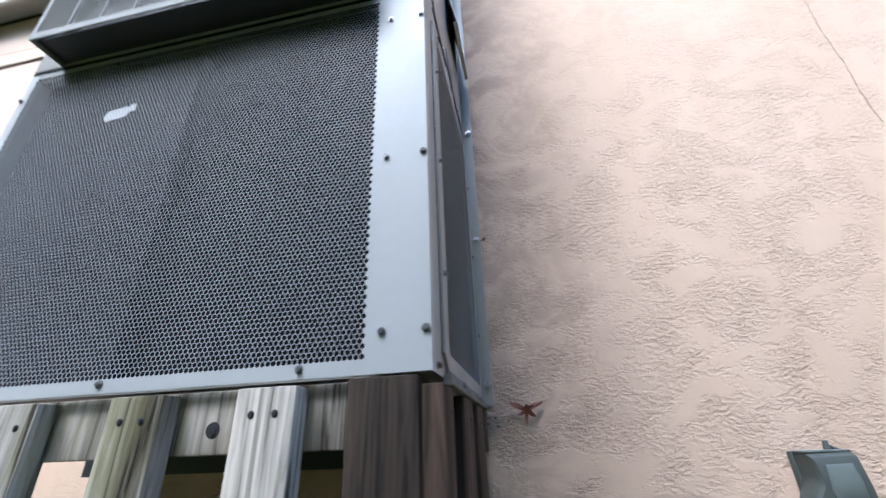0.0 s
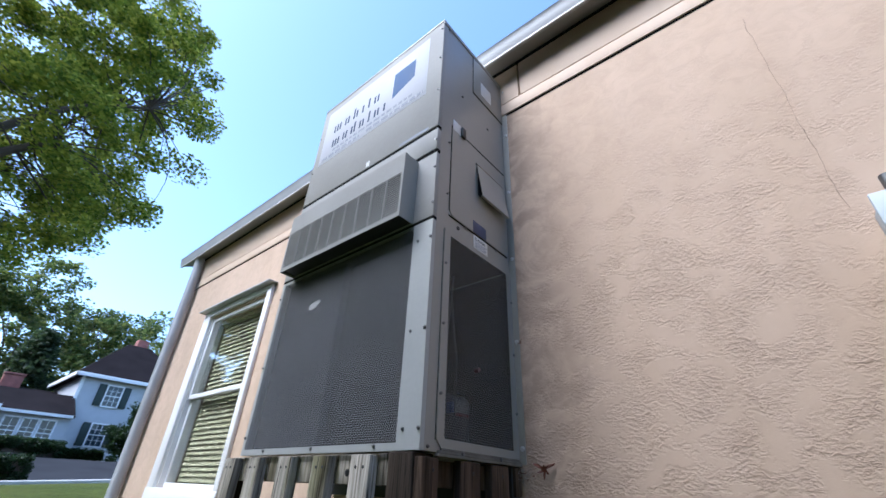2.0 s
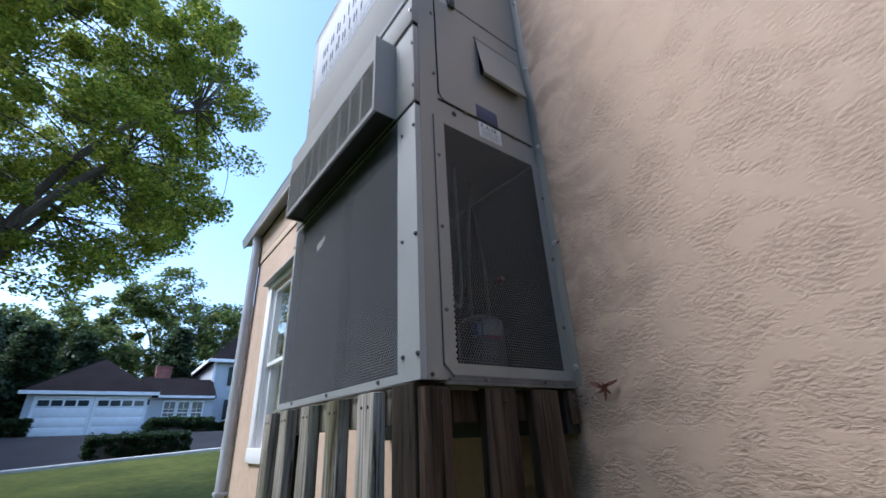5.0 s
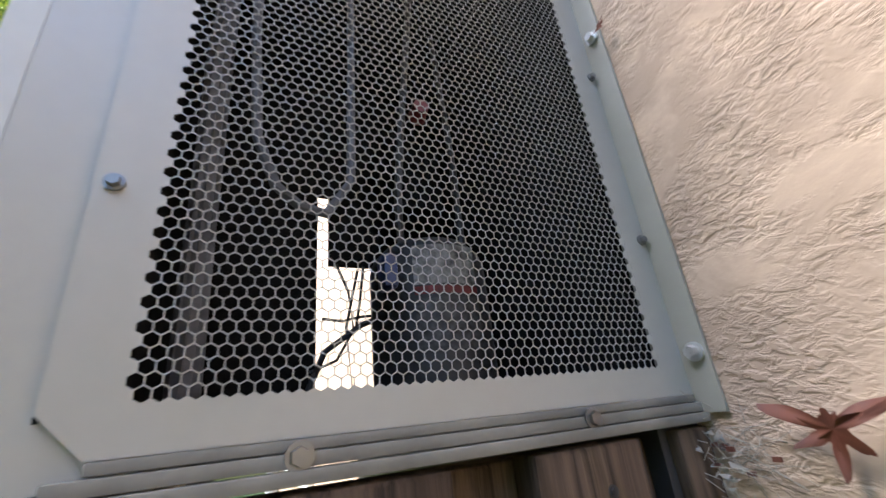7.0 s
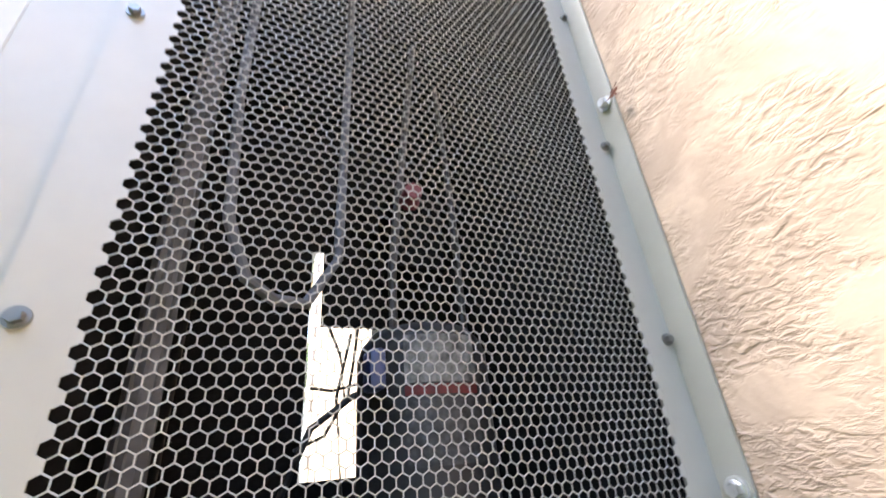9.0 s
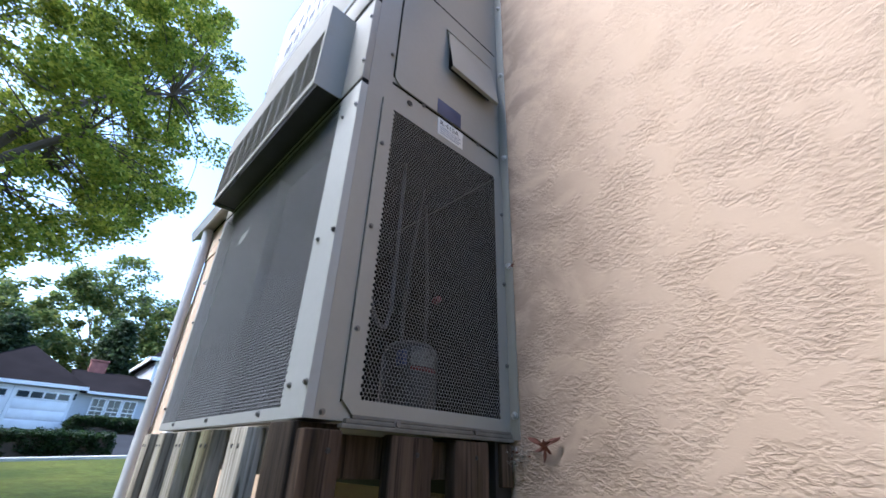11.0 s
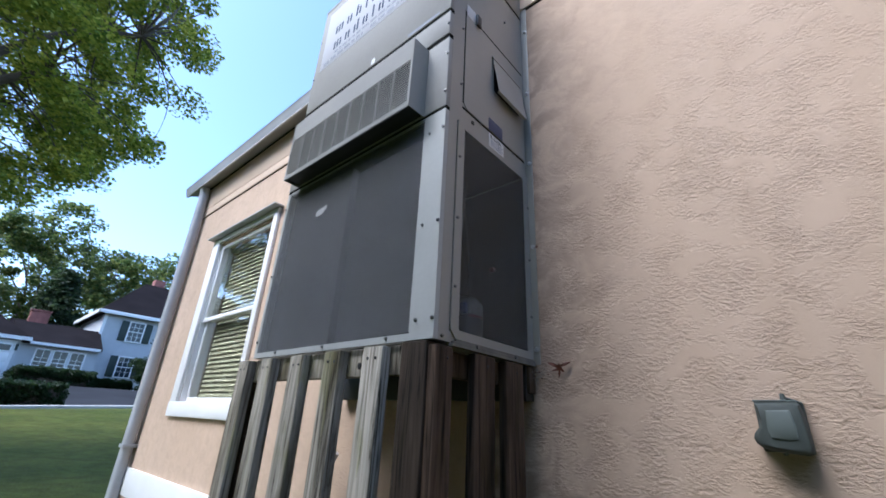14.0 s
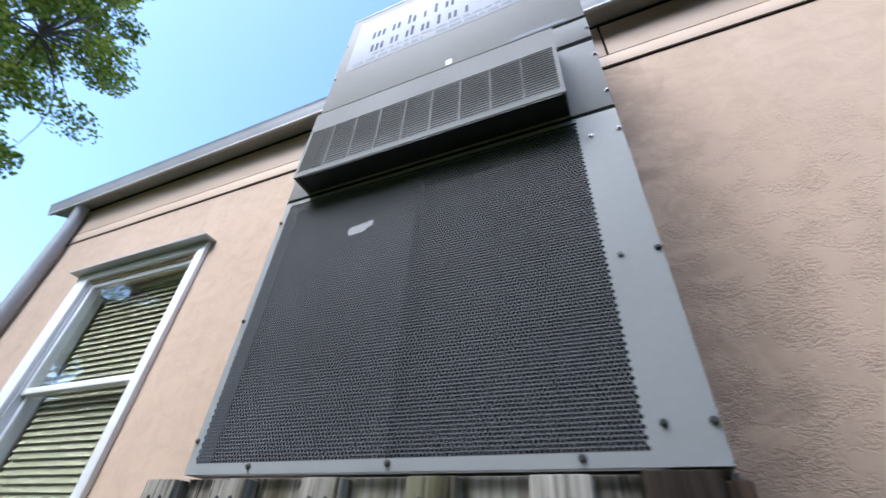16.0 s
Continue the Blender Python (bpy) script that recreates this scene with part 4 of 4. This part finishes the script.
def limb(bm, p, q, r0, r1, rng, bend=0.12):
    """A tapered crooked limb; gives its points."""
    p, q = Vector(p), Vector(q)
    n = 7
    off = Vector((rng.uniform(-1, 1), rng.uniform(-1, 1), rng.uniform(-0.3, 1))) * (q - p).length * bend
    pts = [p.lerp(q, i / n) + off * math.sin(math.pi * i / n) for i in range(n + 1)]
    rings = []
    for i, c in enumerate(pts):
        d = (pts[min(i + 1, n)] - pts[max(i - 1, 0)]).normalized()
        rot = d.to_track_quat("Z", "Y")
        r = r0 + (r1 - r0) * i / n
        rings.append([bm.verts.new(c + rot @ Vector((r * math.cos(t), r * math.sin(t), 0))) for t in [2 * math.pi * k / 8 for k in range(8)]])
    for a, b in zip(rings, rings[1:]):
        for k in range(8):
            bm.faces.new((a[k], a[(k + 1) % 8], b[(k + 1) % 8], b[k]))
    return pts


def tree(base, fork, centre, radii, trunk_r, clumps, per, leaf, material, label, seed, clump_r=0.55, low_cut=-0.8, boughs=9, bare=None, extra=()):
    ob = thing("tree", base, label, "tree")
    rng = random.Random(seed)
    bm = bmesh.new()
    limb(bm, (base[0], base[1], base[2] - 0.2), fork, trunk_r, trunk_r * 0.62, rng, 0.03)
    big = []
    for k in range(boughs):
        a = 2 * math.pi * (k + rng.uniform(-0.3, 0.3)) / boughs
        e = rng.uniform(-0.35, 0.8)
        tip = Vector(centre) + Vector((radii[0] * 0.72 * math.cos(a) * math.cos(e), radii[1] * 0.72 * math.sin(a) * math.cos(e), radii[2] * 0.72 * math.sin(e)))
        big += limb(bm, fork, tip, trunk_r * 0.34, trunk_r * 0.09, rng, 0.14)[2:]
    for a, b, r in extra:
        big += limb(bm, a, b, r, r * 0.6, rng, 0.05)[4:]
    cl = []
    while len(cl) < clumps:
        v = Vector((rng.uniform(-1, 1), rng.uniform(-1, 1), rng.uniform(low_cut, 1)))
        r = v.length
        if r > 1 or r < 0.3:
            continue
        w = Vector(centre) + Vector((v.x * radii[0], v.y * radii[1], v.z * radii[2]))
        if bare and w.z < bare[0] and w.y < bare[1]:
            continue
        if noise.noise(w * (2.2 / max(radii))) + 0.25 < rng.uniform(-0.25, 0.35) * (0.5 + r):
            continue
        cl.append((w.x, w.y, w.z, rng.uniform(0.6, 1.3)))
        near = min(big, key=lambda p: (p - w).length)
        limb(bm, near, w, trunk_r * 0.055, trunk_r * 0.012, rng, 0.15)
    part("trunk", bm, M_BARK, ob)
    leaf_cloud("crown", cl, per, clump_r, leaf, material, ob, seed)
    return settle(ob)


tree((-11.6, -4.6, ground_z(-11.6, -4.6)), (-11.4, -4.2, 4.2), (-11.0, -3.85, 9.4), (4.6, 4.6, 5.2), 0.36, 640, 250, 0.09, M_LEAF, "large maple with yellow-green leaves beside the building", 3, 0.46, -0.95, 5, (5.3, -3.3),
     (((-11.5, -4.5, 3.6), (-9.9, -3.4, 5.2), 0.17), ((-9.9, -3.4, 5.2), (-9.2, -2.0, 7.0), 0.11)))

far_trees = (((-52, 10, 2.2), 12.5, 5.2), ((-56, 1.5, 2.2), 15, 5.5), ((-50, -5, 2.2), 12, 4.5), ((-60, -12, 2.2), 13, 6), ((-66, 16, 2.2), 15, 6), ((-64, 6, 2.2), 13, 6), ((-70, -3, 2.2), 13, 7), ((-75, -20, 2.2), 14, 7), ((-62, 24, 2.2), 13, 6))
for i, ((x, y, z), h, r) in enumerate(far_trees):
    h *= 1.22 if y > 0 else 1.0
    tree((x, y, z), (x, y, z + h * 0.3), (x, y, z + h * 0.58), (r, r, h * 0.45), 0.35, 120, 110, 0.36, M_LEAF_FAR, "tall green tree standing behind the houses", 20 + i, 1.15, -1.0, 6)


def conifer(base, h, r, seed):
    ob = thing("conifer", base, "tall dark evergreen tree beside the garage", "tree")
    rng = random.Random(seed)
    bm = bmesh.new()
    limb(bm, base, (base[0], base[1], base[2] + h), 0.25, 0.03, rng, 0.01)
    cl = []
    for k in range(90):
        u = (k + 0.5) / 90
        a = k * 2.4
        rr = r * (1 - u) ** 0.8 * rng.uniform(0.35, 1.0)
        p = (base[0] + rr * math.cos(a), base[1] + rr * math.sin(a), base[2] + h * (0.03 + 0.97 * u))
        cl.append((*p, rng.uniform(0.7, 1.2)))
    part("trunk", bm, M_BARK, ob)
    leaf_cloud("crown", cl, 110, 0.9, 0.32, M_NEEDLE, ob, seed, 0.5)
    settle(ob)


for i, (x, y, h, r) in enumerate(((-34, -8.5, 7, 2.6), (-30, -10, 6.5, 2.8), (-38, -9, 8, 3), (-27, -12, 9, 3), (-44, -4, 8, 3), (-46, 3, 9.5, 3), (-40, -6.3, 7.5, 3), (-45, -8.5, 9, 3.4))):
    conifer((x, y, ground_z(x, y) - 0.1), h, r, 60 + i)


def hedge(x0, x1, y0, y1, h, label, seed):
    rng = random.Random(seed)
    z = ground_z((x0 + x1) / 2, (y0 + y1) / 2)
    ob = thing("hedge", ((x0 + x1) / 2, (y0 + y1) / 2, z), label, "hedge")
    part("stem", boxes((x0 + 0.25, x1 - 0.25, y0 + 0.25, y1 - 0.25, z - 0.1, z + h - 0.25)), M_BARK, ob)
    cl = [(rng.uniform(x0 + 0.1, x1 - 0.1), rng.uniform(y0 + 0.1, y1 - 0.1), z + rng.uniform(0.1, h - 0.12), rng.uniform(0.8, 1.1)) for _ in range(int(60 * (x1 - x0) * (y1 - y0)) + 20)]
    leaf_cloud("foliage", cl, 90, 0.24, 0.1, M_HEDGE, ob, seed)
    settle(ob)


hedge(-23.6, -22.4, -1.6, 2.2, 1.05, "clipped dark green hedge along the kerb", 1)
hedge(-32.6, -31.4, 0.8, 4.6, 0.95, "clipped dark hedge under the garage wing windows", 2)
hedge(-32.6, -31.6, -6.2, -4.3, 1.0, "dark green bush beside the garage door", 3)
for k, y in enumerate((4.9, 5.8, 6.7)):
    hedge(-34.9, -33.9, y - 0.45, y + 0.45, 0.7, "low rounded green bush before the house", 4 + k)
tree((-33.0, 7.9, 2.0), (-33.0, 7.9, 2.6), (-33.0, 7.9, 3.5), (1.15, 1.15, 1.85), 0.1, 70, 120, 0.15, M_HEDGE, "rounded dark green shrub beside the house", 77, 0.5, -1.0, 5)


# the row of trees across the lawn, behind the camera, that the window mirrors; unseen near ones are added to shade the
# wall
for i, (x, y, h, r) in enumerate(((-10.5, -13.0, 10.6, 4.2), (-0.6, -6.2, 6.55, 3.0), (4.6, -6.5, 6.6, 3.0), (12, -7.5, 8.6, 4.2), (14, -1, 8, 3.6), (-18, -14.5, 11.5, 4.5), (-12.5, -14.5, 11.4, 4.4), (-24, -14, 15, 5), (-34, -17, 16, 6))):
    tree((x, y, ground_z(x, y)), (x, y, h * 0.28), (x, y, h * 0.55), (r, r, h * 0.46), 0.3, 150, 110, 0.3, M_LEAF_FAR, "dense green tree across the lawn, unseen, for reflection and shade", 40 + i, 1.0, -1.0, 7)


# ---- houses beyond the lane ----
def hip_roof(x0, x1, y0, y1, z, zr, ridge, over=0.35, thick=0.12):
    """A hipped roof; ridge gives its two ends as (x, y)."""
    bm = bmesh.new()
    x0, x1, y0, y1 = x0 - over, x1 + over, y0 - over, y1 + over
    c = [bm.verts.new(p) for p in ((x0, y0, z), (x1, y0, z), (x1, y1, z), (x0, y1, z))]
    d = [bm.verts.new((v.co.x, v.co.y, z - thick)) for v in c]
    a, b = (bm.verts.new((*p, zr)) for p in ridge)
    bm.faces.new((c[0], c[1], a))
    bm.faces.new((c[1], c[2], b, a))
    bm.faces.new((c[2], c[3], b))
    bm.faces.new((c[3], c[0], a, b))
    for k in range(4):
        q = (k + 1) % 4
        bm.faces.new((c[k], c[q], d[q], d[k]))
    bm.faces.new(d)
    return bm


def clapboard(x, y0, y1, z0, z1, step=0.16):
    """Overlapping siding courses on a wall that faces +x."""
    bm = bmesh.new()
    z = z0
    while z < z1 - 0.02:
        t = min(z + step, z1)
        v = [bm.verts.new(p) for p in ((x + 0.03, y0, z), (x + 0.03, y1, z), (x + 0.012, y1, t), (x + 0.012, y0, t), (x, y0, z), (x, y1, z))]
        bm.faces.new(v[:4])
        bm.faces.new((v[4], v[5], v[1], v[0]))
        z = t
    return bm


def sash(parent, x, yc, zc, w, h, cols=3, rows=4, shutters=False):
    """A window that faces +x, with its bars and shutters."""
    win = part("window", boxes((x, x + 0.05, yc - w / 2, yc + w / 2, zc - h / 2, zc + h / 2)), M_DARKGL, parent)
    t = 0.08
    part("frame", boxes((x + 0.03, x + 0.09, yc - w / 2 - t, yc - w / 2, zc - h / 2 - t, zc + h / 2 + t), (x + 0.03, x + 0.09, yc + w / 2, yc + w / 2 + t, zc - h / 2 - t, zc + h / 2 + t),
                        (x + 0.03, x + 0.09, yc - w / 2, yc + w / 2, zc + h / 2, zc + h / 2 + t), (x + 0.03, x + 0.1, yc - w / 2, yc + w / 2, zc - h / 2 - t, zc - h / 2),
                        (x + 0.05, x + 0.08, yc - w / 2, yc + w / 2, zc - 0.025, zc + 0.025)), M_WHITE, win)
    bm = bmesh.new()
    for k in range(1, cols):
        yy = yc - w / 2 + w * k / cols
        box(bm, x + 0.05, x + 0.065, yy - 0.012, yy + 0.012, zc - h / 2, zc + h / 2)
    for k in range(1, rows):
        zz = zc - h / 2 + h * k / rows
        box(bm, x + 0.05, x + 0.064, yc - w / 2, yc + w / 2, zz - 0.012, zz + 0.012)
    part("muntin_grid", bm, M_WHITE, win)
    if shutters:
        for sgn in (-1, 1):
            y = yc + sgn * (w / 2 + 0.32)
            part("shutter", boxes((x + 0.03, x + 0.08, y - 0.22, y + 0.22, zc - h / 2 - 0.05, zc + h / 2 + 0.05), bevel=0.01), M_SHUTTER, parent)


def garage():
    ob = thing("garage_house", (-36, -1, 2.0), "low white garage with two doors and a dark hipped roof", "house")
    x, y0, y1, g, ze = -33.3, -5.0, 0.95, 1.98, 4.35
    part("wall", boxes((x - 7, x, y0, y1, g - 0.3, ze)), M_SIDING, ob)
    part("siding", clapboard(x, y0, y1, g, ze), M_SIDING, ob)
    part("roof", hip_roof(x - 7, x, y0, y1, ze + 0.12, 7.0, ((x - 3.4, y0 + 2.9), (x - 3.5, y1 - 2.9))), M_SHINGLE, ob)
    part("fascia", boxes((x + 0.3, x + 0.38, y0 - 0.38, y1 + 0.38, ze - 0.06, ze + 0.14)), M_WHITE, ob)
    for yc in (-3.3, -0.55):
        d = part("garage_door", boxes((x + 0.02, x + 0.05, yc - 1.22, yc + 1.22, g, g + 2.1)), M_WHITE, ob, "white sectional garage door")
        for k in range(4):
            part("panel", boxes((x + 0.05, x + 0.07, yc - 1.2, yc + 1.2, g + 0.02 + 0.525 * k, g + 0.51 + 0.525 * k), bevel=0.008), M_WHITE, d)
        for k in range(4):
            y = yc - 0.9 + 0.6 * k
            part("pane", boxes((x + 0.068, x + 0.08, y - 0.25, y + 0.25, g + 1.68, g + 2.0)), M_DARKGL, d)
        part("door_frame", boxes((x + 0.03, x + 0.1, yc - 1.36, yc - 1.22, g, g + 2.24), (x + 0.03, x + 0.1, yc + 1.22, yc + 1.36, g, g + 2.24), (x + 0.03, x + 0.1, yc - 1.22, yc + 1.22, g + 2.1, g + 2.24)), M_WHITE, ob)
    part("wall_lamp", boxes((x + 0.03, x + 0.15, 0.78, 0.9, g + 1.75, g + 2.1), bevel=0.02), M_SHUTTER, ob, "small dark wall lantern")
    # low wing with a band of windows
    yb = 4.7
    part("wall", boxes((x - 5, x - 0.6, y1, yb, g - 0.3, ze - 0.05)), M_SIDING, ob)
    part("roof", prism_y(((x - 0.2, ze - 0.02), (x - 2.9, 5.75), (x - 5.4, ze - 0.02), (x - 5.4, ze - 0.12), (x - 0.2, ze - 0.12)), y1 - 0.5, yb + 0.1), M_SHINGLE, ob)
    part("fascia", boxes((x - 0.22, x - 0.16, y1 + 0.38, yb, ze - 0.16, ze)), M_WHITE, ob)
    for k in range(3):
        sash(ob, x - 0.6, y1 + 1.15 + 0.82 * k, g + 1.3, 0.62, 1.35, 2, 3)
    ch = part("chimney", boxes((x - 9.6, x - 8.8, 1.4, 2.5, 3, 7.3), (x - 9.65, x - 8.75, 1.35, 2.55, 7.3, 7.45), bevel=0.02), M_BRICK, ob)
    part("roof", prism_y(((x - 6.0, 4.6), (x - 9, 6.6), (x - 12, 4.6)), 0.5, 6.5), M_SHINGLE, ob)
    settle(ob)


def prism_y(prof, y0, y1):
    """A profile of (x, z) drawn out along y."""
    bm = bmesh.new()
    a = [bm.verts.new((x, y0, z)) for x, z in prof]
    b = [bm.verts.new((x, y1, z)) for x, z in prof]
    for k in range(len(prof)):
        j = (k + 1) % len(prof)
        bm.faces.new((a[k], a[j], b[j], b[k]))
    bm.faces.new(a[::-1])
    bm.faces.new(b)
    return bm


garage()


def house():
    ob = thing("two_storey_house", (-40, 8, 2.0), "pale grey two-storey house with dark shutters and roof", "house")
    x, y0, y1, g, ze = -36, 4.7, 11.5, 1.95, 7.05
    part("wall", boxes((x - 8, x, y0, y1, g - 0.3, ze)), M_SIDING, ob)
    part("siding", clapboard(x, y0, y1, g, ze), M_SIDING, ob)
    part("corner_board", boxes((x + 0.0, x + 0.05, y0 - 0.02, y0 + 0.16, g, ze)), M_WHITE, ob)
    part("roof", hip_roof(x - 8, x, y0, y1, ze + 0.15, 10.6, ((x - 4, y0 + 2.6), (x - 4, y1 - 2.6)), 0.45), M_SHINGLE, ob)
    part("fascia", boxes((x + 0.42, x + 0.5, y0 - 0.5, y1 + 0.5, ze - 0.05, ze + 0.2), (x - 8, x + 0.5, y0 - 0.5, y0 - 0.42, ze - 0.05, ze + 0.2), bevel=0.01), M_WHITE, ob)
    for zc in (6.05, 3.6):
        for yc in (6.75, 9.6):
            sash(ob, x + 0.02, yc, zc, 0.85, 1.3, 3, 4, True)
    bm = bmesh.new()
    cyl(bm, (x + 0.1, 9.3, ze + 0.3), (x + 0.1, 9.3, ze + 0.95), 0.05, n=10)
    part("vent_pipe", bm, M_WHITE, ob)
    part("chimney", boxes((x - 5, x - 4.2, y1 - 3.6, y1 - 2.8, 9, 11.2), bevel=0.02), M_BRICK, ob)
    settle(ob)


house()
